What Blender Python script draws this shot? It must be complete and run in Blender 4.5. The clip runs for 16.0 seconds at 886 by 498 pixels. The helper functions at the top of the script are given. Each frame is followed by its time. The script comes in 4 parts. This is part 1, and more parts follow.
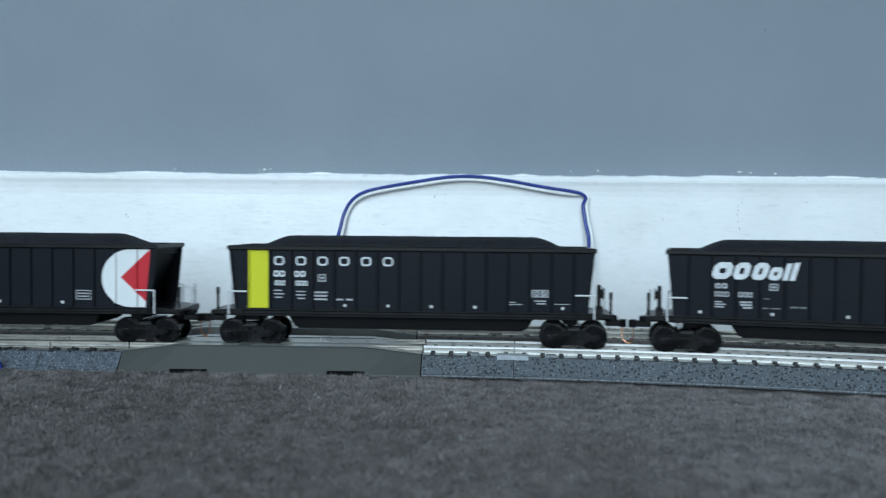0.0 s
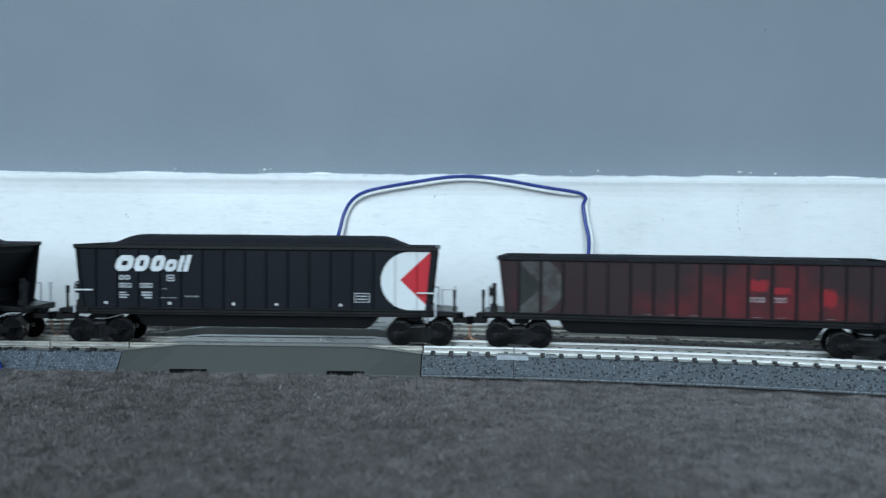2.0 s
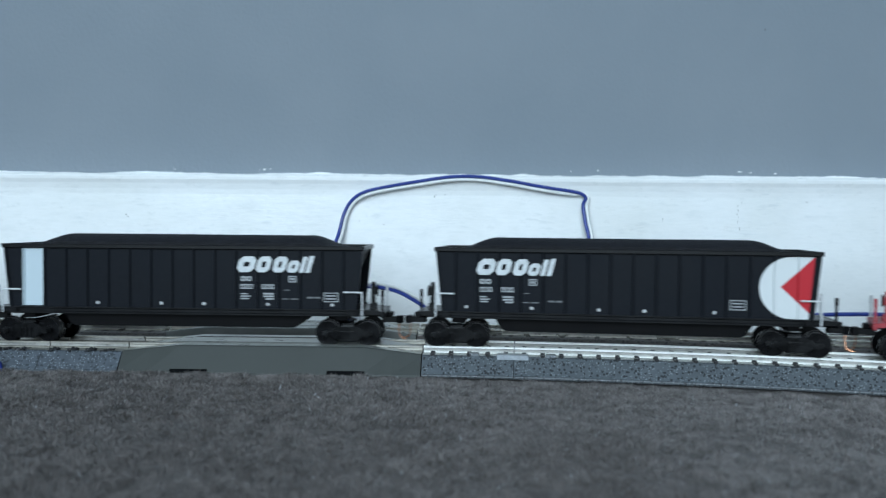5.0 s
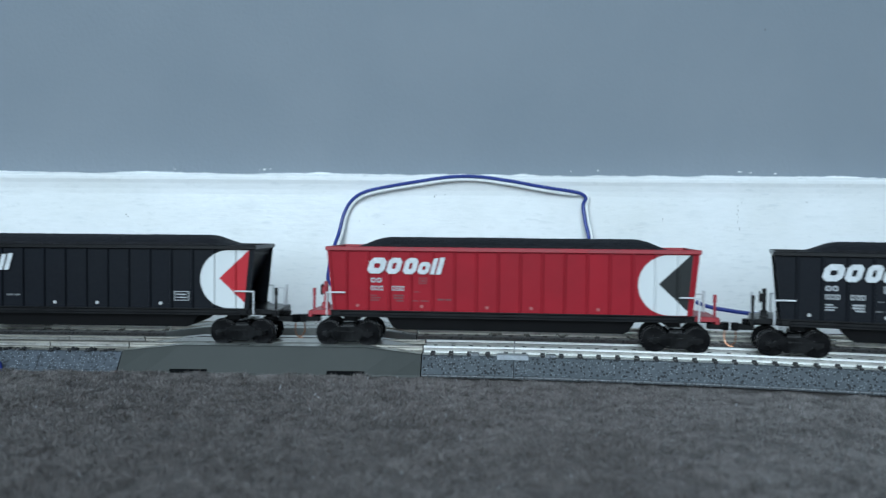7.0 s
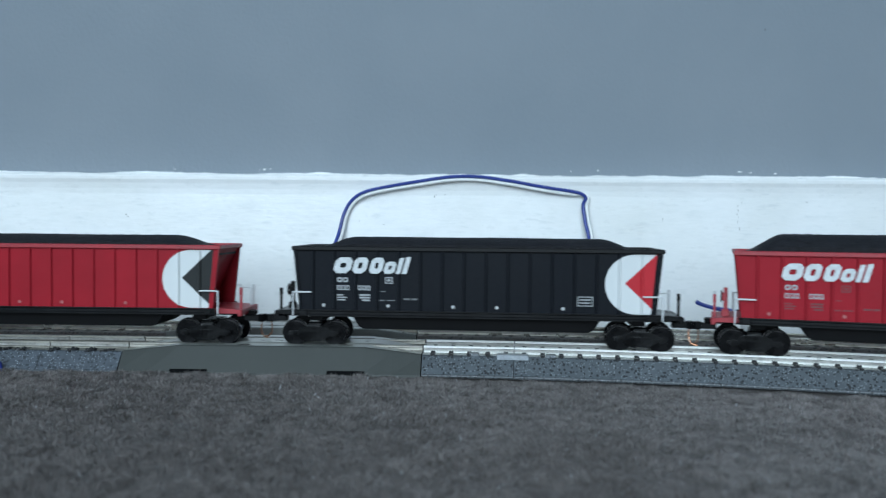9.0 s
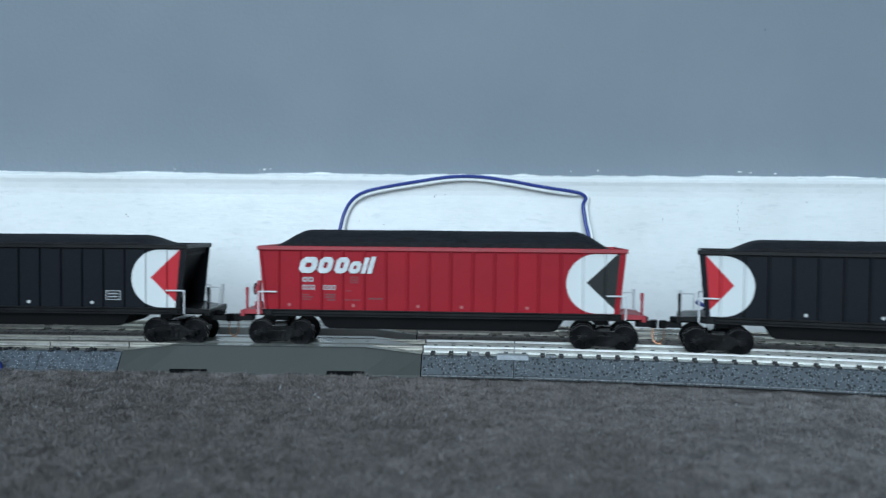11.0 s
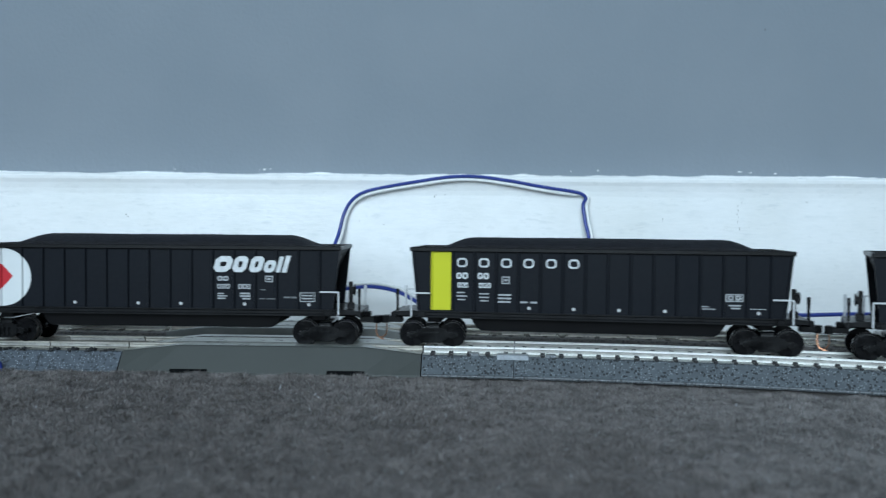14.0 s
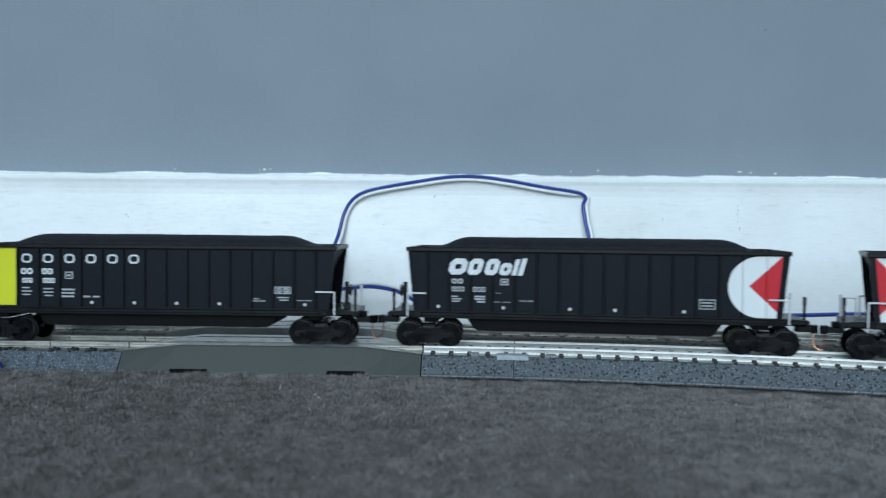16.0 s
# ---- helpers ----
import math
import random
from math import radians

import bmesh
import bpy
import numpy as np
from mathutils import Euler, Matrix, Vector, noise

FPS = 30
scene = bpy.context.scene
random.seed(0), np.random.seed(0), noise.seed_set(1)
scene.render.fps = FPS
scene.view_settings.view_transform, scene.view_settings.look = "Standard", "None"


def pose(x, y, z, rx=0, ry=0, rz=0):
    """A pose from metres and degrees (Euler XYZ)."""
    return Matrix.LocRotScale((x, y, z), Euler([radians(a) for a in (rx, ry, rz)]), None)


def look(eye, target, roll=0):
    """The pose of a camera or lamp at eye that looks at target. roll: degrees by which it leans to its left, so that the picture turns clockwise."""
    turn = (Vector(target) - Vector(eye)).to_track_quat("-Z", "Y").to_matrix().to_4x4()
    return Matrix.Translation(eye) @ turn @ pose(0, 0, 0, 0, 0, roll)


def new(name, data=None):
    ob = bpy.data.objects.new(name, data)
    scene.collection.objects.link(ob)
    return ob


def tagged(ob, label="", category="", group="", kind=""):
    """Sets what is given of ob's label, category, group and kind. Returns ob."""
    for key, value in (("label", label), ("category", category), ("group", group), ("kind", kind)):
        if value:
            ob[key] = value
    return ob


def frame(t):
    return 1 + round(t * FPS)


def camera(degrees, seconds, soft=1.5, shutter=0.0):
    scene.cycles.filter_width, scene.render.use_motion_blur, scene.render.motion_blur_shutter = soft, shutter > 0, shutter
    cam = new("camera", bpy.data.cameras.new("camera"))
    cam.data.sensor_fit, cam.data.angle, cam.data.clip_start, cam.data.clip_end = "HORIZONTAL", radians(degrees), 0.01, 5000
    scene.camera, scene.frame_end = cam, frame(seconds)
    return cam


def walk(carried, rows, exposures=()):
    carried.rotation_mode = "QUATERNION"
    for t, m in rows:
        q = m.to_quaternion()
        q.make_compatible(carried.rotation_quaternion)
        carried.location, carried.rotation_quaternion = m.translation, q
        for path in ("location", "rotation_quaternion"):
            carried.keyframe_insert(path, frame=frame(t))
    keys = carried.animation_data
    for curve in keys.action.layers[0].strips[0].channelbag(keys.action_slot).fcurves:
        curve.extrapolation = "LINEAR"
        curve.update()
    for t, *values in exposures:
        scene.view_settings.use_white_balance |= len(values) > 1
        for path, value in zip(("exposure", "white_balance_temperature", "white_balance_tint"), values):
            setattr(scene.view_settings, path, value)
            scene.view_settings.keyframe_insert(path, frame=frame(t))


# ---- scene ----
cam = camera(56.0, 16.0, soft=1.2, shutter=0.3)
cam.data.dof.use_dof, cam.data.dof.focus_distance, cam.data.dof.aperture_fstop = True, 0.208, 25.0
EYE = pose(0.0, 0.0, 0.03526, 90 - 1.785, 0, 0) @ pose(0, 0, 0, 0, 0, 0.481)
walk(cam, [(0, EYE), (16, EYE)], exposures=[(0, 0.0), (16, 0.0)])

# ---- world and light ----
world = bpy.data.worlds.new("sky")
scene.world = world
world.use_nodes = True
wn = world.node_tree
sky = wn.nodes.new("ShaderNodeTexSky")
sky.sky_type, sky.sun_disc, sky.sun_elevation, sky.sun_rotation = "NISHITA", False, radians(35), radians(160)
wn.links.new(sky.outputs[0], wn.nodes["Background"].inputs[0])
wn.nodes["Background"].inputs[1].default_value = 0.1


def window_light(x, y, z, w, h, watts, target, colour):
    data = bpy.data.lights.new("window_daylight", "AREA")
    data.shape, data.size, data.size_y, data.energy, data.color = "RECTANGLE", w, h, watts, colour
    ob = new("window_daylight", data)
    ob.matrix_world = look((x, y, z), target)
    return ob


window_light(-0.5, -2.46, 1.1, 1.9, 1.9, 96, (-0.3, 0.0, 0.9), (0.67, 0.86, 1.0))

# ---- materials ----


def material(name, rough=0.6, metal=0.0):
    m = bpy.data.materials.new(name)
    m.use_nodes = True
    b = m.node_tree.nodes["Principled BSDF"]
    b.inputs["Roughness"].default_value, b.inputs["Metallic"].default_value = rough, metal
    return m, m.node_tree, b


def node(tree, kind, **values):
    n = tree.nodes.new(kind)
    for key, value in values.items():
        n.inputs[key.replace("_", " ")].default_value = value
    return n


def sock(tree, target, value):
    if hasattr(value, "links"):
        tree.links.new(value, target)
    else:
        target.default_value = value


def calc(tree, op, a, b=0.0):
    n = tree.nodes.new("ShaderNodeMath")
    n.operation = op
    sock(tree, n.inputs[0], a)
    sock(tree, n.inputs[1], b)
    return n.outputs[0]


def blend(tree, fac, a, b, mode="MIX"):
    n = tree.nodes.new("ShaderNodeMix")
    n.data_type, n.blend_type = "RGBA", mode
    sock(tree, n.inputs[0], fac)
    sock(tree, n.inputs[6], a)
    sock(tree, n.inputs[7], b)
    return n.outputs[2]


def coords(tree, scale=(1, 1, 1)):
    c = tree.nodes.new("ShaderNodeTexCoord")
    mp = tree.nodes.new("ShaderNodeMapping")
    mp.inputs["Scale"].default_value = scale
    tree.links.new(c.outputs["Object"], mp.inputs["Vector"])
    return mp.outputs[0]


def noise_tex(tree, vec, scale, detail=4.0, rough=0.55):
    n = tree.nodes.new("ShaderNodeTexNoise")
    n.inputs["Scale"].default_value, n.inputs["Detail"].default_value, n.inputs["Roughness"].default_value = scale, detail, rough
    tree.links.new(vec, n.inputs["Vector"])
    return n.outputs["Fac"]


def ramp(tree, fac, lo, hi, a=0.0, b=1.0):
    n = tree.nodes.new("ShaderNodeMapRange")
    n.inputs[1].default_value, n.inputs[2].default_value, n.inputs[3].default_value, n.inputs[4].default_value = lo, hi, a, b
    tree.links.new(fac, n.inputs[0])
    return n.outputs[0]


def relief(tree, b, height, strength, dist):
    n = tree.nodes.new("ShaderNodeBump")
    n.inputs["Strength"].default_value, n.inputs["Distance"].default_value = strength, dist
    tree.links.new(height, n.inputs["Height"])
    tree.links.new(n.outputs[0], b.inputs["Normal"])


def rgb(*c):
    return (*c, 1.0)


def worn(name, colour, rough=0.6, metal=0.0, scale=300.0, amount=0.25, grain=3000.0, bump=0.15, depth=0.0001, spec=0.5):
    """A plain material with blotches, grain and a fine relief."""
    m, t, b = material(name, rough, metal)
    v = coords(t)
    n1, n2 = noise_tex(t, v, scale), noise_tex(t, v, grain, 2.0)
    k = calc(t, "ADD", ramp(t, n1, 0.3, 0.7, 1 - amount, 1 + amount), ramp(t, n2, 0.3, 0.7, -amount / 2, amount / 2))
    t.links.new(blend(t, 1.0, rgb(*colour), k, "MULTIPLY"), b.inputs["Base Color"])
    t.links.new(ramp(t, n1, 0.3, 0.7, rough - 0.08, rough + 0.08), b.inputs["Roughness"])
    relief(t, b, n2, bump, depth)
    b.inputs["Specular IOR Level"].default_value = spec
    return m


# painted wall: blue-grey, roller stipple
WALL, t_, b_ = material("wall_paint", 0.75)
v_ = coords(t_)
big_, fine_ = noise_tex(t_, v_, 14, 3), noise_tex(t_, v_, 700, 3)
col_ = blend(t_, ramp(t_, big_, 0.35, 0.65), rgb(0.19, 0.222, 0.255), rgb(0.21, 0.24, 0.272))
sp_ = t_.nodes.new("ShaderNodeTexVoronoi")
sp_.inputs["Scale"].default_value = 38
t_.links.new(v_, sp_.inputs["Vector"])
t_.links.new(blend(t_, ramp(t_, sp_.outputs["Distance"], 0.012, 0.02, 0.45, 0.0), col_, rgb(0.08, 0.09, 0.1)), b_.inputs["Base Color"])
relief(t_, b_, fine_, 0.35, 0.0004)

# glossy white trim paint with brush strokes, specks and yellowed patches
TRIM, t_, b_ = material("trim_paint", 0.38)
v_ = coords(t_)
stroke_ = noise_tex(t_, coords(t_, (0.2, 1, 1)), 1000, 5)
patch_ = noise_tex(t_, v_, 26, 4)
speck_ = t_.nodes.new("ShaderNodeTexVoronoi")
speck_.inputs["Scale"].default_value = 105
t_.links.new(v_, speck_.inputs["Vector"])
gate_ = ramp(t_, speck_.outputs["Color"], 0.45, 0.46)
daub_ = noise_tex(t_, coords(t_, (0.4, 1, 1)), 330, 6, 0.7)
col_ = blend(t_, ramp(t_, patch_, 0.42, 0.7), rgb(0.83, 0.84, 0.84), rgb(0.76, 0.77, 0.755))
col_ = blend(t_, ramp(t_, daub_, 0.5, 0.72, 0.0, 0.45), col_, rgb(0.7, 0.72, 0.72))
col_ = blend(t_, calc(t_, "MULTIPLY", ramp(t_, stroke_, 0.54, 0.68, 0.0, 0.4), ramp(t_, noise_tex(t_, v_, 55, 3), 0.48, 0.62)), col_, rgb(0.55, 0.58, 0.59))
col_ = blend(t_, calc(t_, "MULTIPLY", gate_, ramp(t_, speck_.outputs["Distance"], 0.016, 0.03, 0.7, 0.0)), col_, rgb(0.16, 0.12, 0.08))
t_.links.new(col_, b_.inputs["Base Color"])
t_.links.new(ramp(t_, daub_, 0.35, 0.65, 0.24, 0.5), b_.inputs["Roughness"])
relief(t_, b_, calc(t_, "ADD", stroke_, daub_), 0.3, 0.0002)

CEILING = worn("ceiling_paint", (0.78, 0.78, 0.77), 0.85, 0, 3, 0.03, 300, 0.2, 0.0005)

# carpet: grey-brown twisted pile
CARPET, t_, b_ = material("carpet_fibre", 0.7)
v_ = coords(t_)
isl_ = t_.nodes.new("ShaderNodeNewGeometry").outputs["Random Per Island"]
blot_ = calc(t_, "ADD", calc(t_, "MULTIPLY", noise_tex(t_, v_, 270, 4, 0.6), 0.7), calc(t_, "MULTIPLY", noise_tex(t_, v_, 60, 3, 0.5), 0.3))
patch_ = calc(t_, "ADD", calc(t_, "MULTIPLY", blot_, 0.82), calc(t_, "MULTIPLY", isl_, 0.18))
col_ = blend(t_, ramp(t_, patch_, 0.41, 0.58), rgb(0.066, 0.054, 0.049), rgb(0.325, 0.29, 0.278))
# shade over the left foreground, painted as a brown darkening of the pile
far_ = t_.nodes.new("ShaderNodeVectorMath")
far_.operation = "DISTANCE"
t_.links.new(v_, far_.inputs[0])
far_.inputs[1].default_value = (-0.045, 0.085, 0.0)
edge_ = calc(t_, "ADD", far_.outputs["Value"], ramp(t_, noise_tex(t_, v_, 28, 4), 0.3, 0.7, -0.03, 0.03))
col_ = blend(t_, ramp(t_, edge_, 0.065, 0.15, 0.55, 0.0), col_, rgb(0.07, 0.055, 0.048))
col_ = blend(t_, ramp(t_, isl_, 0.9, 0.99, 0.0, 0.7), col_, rgb(0.34, 0.31, 0.295))
# sparkle: glints put into the colour of a few single fibres
col_ = blend(t_, ramp(t_, isl_, 0.9975, 0.9976), col_, rgb(0.6, 0.62, 0.65))
t_.links.new(col_, b_.inputs["Base Color"])
b_.inputs["Sheen Weight"].default_value = 0.35

CARPET_BACK = worn("carpet_backing", (0.12, 0.106, 0.1), 0.95, 0, 200, 0.4, 1500, 0.8, 0.001)


def ballast(name, base, black, white):
    m, t, b = material(name, 0.45)
    v = coords(t)
    n = noise_tex(t, v, 500, 4)
    col = blend(t, ramp(t, n, 0.3, 0.7), rgb(*[c * 0.82 for c in base]), rgb(*[c * 1.15 for c in base]))
    for scale, edge, dark in ((1500, 0.42, (0.003, 0.004, 0.006)), (2300, 0.26, white)):
        vo = t.nodes.new("ShaderNodeTexVoronoi")
        vo.inputs["Scale"].default_value = scale
        t.links.new(v, vo.inputs["Vector"])
        mask = ramp(t, vo.outputs["Distance"], edge, edge + 0.05, 1.0, 0.0)
        gate = ramp(t, vo.outputs["Color"], 0.5, 0.52, 0.0, 1.0)
        col = blend(t, calc(t, "MULTIPLY", calc(t, "MULTIPLY", mask, gate), black if scale < 2000 else 0.5), col, rgb(*dark))
    t.links.new(col, b.inputs["Base Color"])
    relief(t, b, noise_tex(t, v, 1400, 2), 0.25, 0.00012)
    return m


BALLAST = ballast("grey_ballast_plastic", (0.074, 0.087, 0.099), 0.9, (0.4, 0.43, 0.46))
# top of the grey bed: grazing sheen put into a paler colour
BALLAST_TOP = ballast("sheen_ballast_top", (0.36, 0.365, 0.34), 0.5, (0.7, 0.72, 0.7))
BALLAST_OLIVE = ballast("olive_ballast_top", (0.15, 0.148, 0.13), 0.6, (0.3, 0.3, 0.28))
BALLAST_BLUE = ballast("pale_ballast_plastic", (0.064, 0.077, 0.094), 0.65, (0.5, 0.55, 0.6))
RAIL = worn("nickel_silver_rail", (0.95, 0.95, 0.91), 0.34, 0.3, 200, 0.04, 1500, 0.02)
# rear ballast: the shade behind the train put into a brown colour
BALLAST_BROWN = ballast("shaded_brown_ballast", (0.1, 0.085, 0.078), 0.8, (0.3, 0.28, 0.26))
# web colour darkened to stand for the shadow under the rail head
RAIL_WEB = worn("shaded_rail_web", (0.3, 0.29, 0.27), 0.45, 0.3, 400, 0.3, 2500, 0.1)
RAIL_REAR = worn("rear_rail", (0.62, 0.6, 0.54), 0.3, 0.9, 200, 0.15, 1500, 0.1)
RAIL_DULL = worn("tarnished_rail", (0.36, 0.34, 0.3), 0.5, 0.85, 160, 0.2, 1200, 0.2)
JOINER = worn("grey_plated_joiner", (0.26, 0.28, 0.3), 0.4, 0.2, 300, 0.25, 1800, 0.1)
SLEEPER = worn("dark_sleeper_plastic", (0.008, 0.008, 0.01), 0.5, 0, 400, 0.3, 2500, 0.2)
# rear sleepers take the same shade-brown as their ballast
SLEEPER_REAR = worn("shaded_brown_sleeper", (0.085, 0.073, 0.066), 0.7, 0, 300, 0.4, 2500, 0.3, spec=0.2)
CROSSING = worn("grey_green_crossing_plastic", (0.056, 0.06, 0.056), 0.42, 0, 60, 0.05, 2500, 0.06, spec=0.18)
# rear crossing: same plastic, lightened in colour as if more strongly lit
CROSSING_REAR = worn("lit_grey_crossing_plastic", (0.15, 0.155, 0.145), 0.4, 0, 120, 0.15, 2500, 0.06, spec=0.3)
# flat crossing tops: their reflection put into a lighter grey
CROSSING_TOP = worn("sheen_crossing_top", (0.21, 0.215, 0.2), 0.32, 0, 260, 0.25, 2200, 0.15)
SLOT = worn("slot_shade", (0.004, 0.0045, 0.005), 0.8, spec=0.05)
BLUE = worn("blue_wire_insulation", (0.018, 0.04, 0.23), 0.35, 0, 150, 0.12, 900, 0.05)
WHITE_WIRE = worn("white_wire_insulation", (0.72, 0.73, 0.72), 0.4, 0, 150, 0.08, 900, 0.05)
TRUCK = worn("glossy_black_casting", (0.0028, 0.003, 0.0036), 0.22, 0, 250, 0.3, 2000, 0.03, spec=0.35)
BLACK = worn("black_plastic", (0.005, 0.0052, 0.006), 0.36, 0, 250, 0.3, 2000, 0.04, spec=0.16)
TUB = worn("black_underframe", (0.003, 0.003, 0.0035), 0.6, 0, 250, 0.3, 2000, 0.1, spec=0.1)
RED_PLASTIC = worn("red_plastic", (0.34, 0.02, 0.03), 0.5, 0, 250, 0.15, 2000, 0.1)
COAL = worn("coal", (0.0135, 0.0135, 0.0165), 0.6, 0, 700, 0.5, 2600, 0.9, 0.0003, spec=0.15)
STEEL = worn("wheel_steel", (0.42, 0.41, 0.40), 0.3, 1.0, 300, 0.15, 2000, 0.05)
COPPER = worn("copper_wire", (0.5, 0.24, 0.14), 0.35, 1.0, 300, 0.1, 2000, 0.05)
GREY_METAL = worn("pale_grab_iron", (0.62, 0.63, 0.64), 0.45, 0, 300, 0.1, 2000, 0.05)
PRINT = worn("white_lettering", (0.6, 0.62, 0.63), 0.6, 0, 900, 0.12, 3000, 0.05)
PRINT_GREY = worn("pale_grey_lettering", (0.36, 0.37, 0.38), 0.6, 0, 900, 0.2, 3000, 0.05)
PRINT_WORN = worn("worn_lettering", (0.26, 0.2, 0.2), 0.7, 0, 1500, 0.5, 4000, 0.05)
PRINT_DOT = worn("off_white_dots", (0.5, 0.5, 0.5), 0.6, 0, 900, 0.2, 3000, 0.05)
PRINT_PINK = worn("faded_pink_dots", (0.4, 0.11, 0.11), 0.6, 0, 900, 0.2, 3000, 0.05)
PRINT_DIM = worn("faint_lettering", (0.14, 0.145, 0.15), 0.6, 0, 900, 0.25, 3000, 0.05)
PRINT_RED = worn("dull_red_lettering", (0.17, 0.03, 0.035), 0.6, 0, 900, 0.2, 3000, 0.05)
SCUFF = worn("scuff", (0.2, 0.19, 0.18), 0.7)


def livery(name, base, emblem=0, tip=(0.5, 0.03, 0.04), stripe=None, grime=False, inset=0.0, steep=0.95):
    """Car-side paint in the side's own space (millimetres): emblem +1 or -1 at that end, a stripe over one panel."""
    m, t, b = material(name, 0.5)
    v = coords(t)
    sep = t.nodes.new("ShaderNodeSeparateXYZ")
    t.links.new(v, sep.inputs[0])
    x, z = calc(t, "MULTIPLY", sep.outputs[0], 1000), calc(t, "MULTIPLY", sep.outputs[2], 1000)
    n1, n2 = noise_tex(t, v, 90, 4), noise_tex(t, v, 1300, 3)
    col = blend(t, ramp(t, n1, 0.3, 0.7), rgb(*[c * 0.9 for c in base]), rgb(*[c * 1.12 for c in base]))
    if emblem:
        xe = calc(t, "MULTIPLY", x, float(emblem))
        dx, dz = calc(t, "SUBTRACT", xe, 35.5 + inset), calc(t, "SUBTRACT", z, 15.5)
        left = calc(t, "MINIMUM", dx, 0.0)
        r2 = calc(t, "ADD", calc(t, "MULTIPLY", left, left), calc(t, "MULTIPLY", dz, dz))
        disc = calc(t, "LESS_THAN", r2, 6.75 ** 2)
        # wedge: apex 33.3, widening to the end
        half = calc(t, "MULTIPLY", calc(t, "SUBTRACT", xe, 33.3 + inset * 0.85), steep)
        wedge = calc(t, "LESS_THAN", calc(t, "ABSOLUTE", calc(t, "SUBTRACT", z, 15.7)), half)
        stop = calc(t, "LESS_THAN", xe, calc(t, "ADD", calc(t, "MULTIPLY", calc(t, "SUBTRACT", z, 22.5), 0.09), 40.8))
        col = blend(t, calc(t, "MULTIPLY", disc, stop), col, rgb(0.66, 0.68, 0.68))
        col = blend(t, calc(t, "MULTIPLY", calc(t, "MULTIPLY", disc, wedge), stop), col, rgb(*tip))
    if stripe:
        inside = calc(t, "MULTIPLY", calc(t, "LESS_THAN", calc(t, "ABSOLUTE", calc(t, "ADD", x, 35.25)), 2.3),
                      calc(t, "LESS_THAN", calc(t, "ABSOLUTE", calc(t, "SUBTRACT", z, 15.65)), 6.7))
        col = blend(t, inside, col, rgb(*stripe))
    if grime:
        # soot over the upper half and the ends, with bare red and faded emblem patches
        soot = calc(t, "ADD", ramp(t, noise_tex(t, v, 110, 4), 0.35, 0.65, -0.35, 0.4), ramp(t, z, 11.0, 19.0, 0.55, 0.95))
        soot = calc(t, "MINIMUM", calc(t, "MAXIMUM", calc(t, "ADD", soot, ramp(t, calc(t, "ABSOLUTE", calc(t, "SUBTRACT", x, 14.0)), 5, 30, -0.3, 0.4)), 0.0), 0.92)
        col = blend(t, soot, col, rgb(0.023, 0.0175, 0.019))
        for cx, cz, w, h in ((14.6, 15.9, 2.1, 1.3), (19.4, 14.9, 2.0, 0.75), (29.0, 13.5, 1.7, 2.0)):
            dx, dz = calc(t, "DIVIDE", calc(t, "SUBTRACT", x, cx), w), calc(t, "DIVIDE", calc(t, "SUBTRACT", z, cz), h)
            q = calc(t, "MAXIMUM", calc(t, "ABSOLUTE", dx), calc(t, "ABSOLUTE", dz))
            q = calc(t, "ADD", q, ramp(t, noise_tex(t, v, 900, 2), 0.3, 0.7, -0.25, 0.25))
            col = blend(t, ramp(t, q, 0.75, 1.1, 0.85, 0.0), col, rgb(0.27, 0.018, 0.024))
        xe = calc(t, "MULTIPLY", x, -1.0)
        dx, dz = calc(t, "MINIMUM", calc(t, "SUBTRACT", xe, 33.8), 0.0), calc(t, "SUBTRACT", z, 14.8)
        disc = calc(t, "LESS_THAN", calc(t, "ADD", calc(t, "MULTIPLY", dx, dx), calc(t, "MULTIPLY", dz, dz)), 6.4 ** 2)
        wedge = calc(t, "LESS_THAN", calc(t, "ABSOLUTE", dz), calc(t, "MULTIPLY", calc(t, "SUBTRACT", xe, 31.8), 0.9))
        stop = calc(t, "LESS_THAN", xe, 37.2)
        fade = calc(t, "MULTIPLY", calc(t, "MULTIPLY", disc, stop), ramp(t, noise_tex(t, v, 380, 4), 0.3, 0.65, 0.25, 0.9))
        col = blend(t, fade, col, rgb(0.085, 0.09, 0.085))
        col = blend(t, calc(t, "MULTIPLY", calc(t, "MULTIPLY", calc(t, "MULTIPLY", disc, wedge), stop), 0.85), col, rgb(0.02, 0.022, 0.022))
    col = blend(t, ramp(t, n2, 0.35, 0.7, 0.0, 0.012), col, rgb(0.2, 0.2, 0.2))
    b.inputs["Specular IOR Level"].default_value = 0.1
    t.links.new(col, b.inputs["Base Color"])
    t.links.new(ramp(t, n1, 0.3, 0.7, 0.42, 0.56), b.inputs["Roughness"])
    relief(t, b, n2, 0.05, 0.00006)
    return m


INK = (0.0048, 0.0064, 0.0098)
RED = (0.315, 0.013, 0.023)
PAINT = {
    "black_right": livery("black_side_emblem_right", INK, 1, inset=0.55),
    "black_left": livery("black_side_emblem_left", INK, -1, inset=1.6, steep=1.1),
    "black_plain": livery("black_side", INK),
    "black_yellow": livery("black_side_yellow_panel", INK, stripe=(0.56, 0.56, 0.03)),
    "black_white": livery("black_side_white_panel", INK, stripe=(0.52, 0.6, 0.64)),
    "red_right": livery("red_side_emblem_right", RED, 1, (0.028, 0.03, 0.03)),
    "red_grime": livery("sooty_red_side", (0.115, 0.016, 0.02), grime=True),
    "red_plain": livery("red_end", RED),
    "soot": livery("soot_caked_rib", (0.019, 0.0145, 0.016)),
}

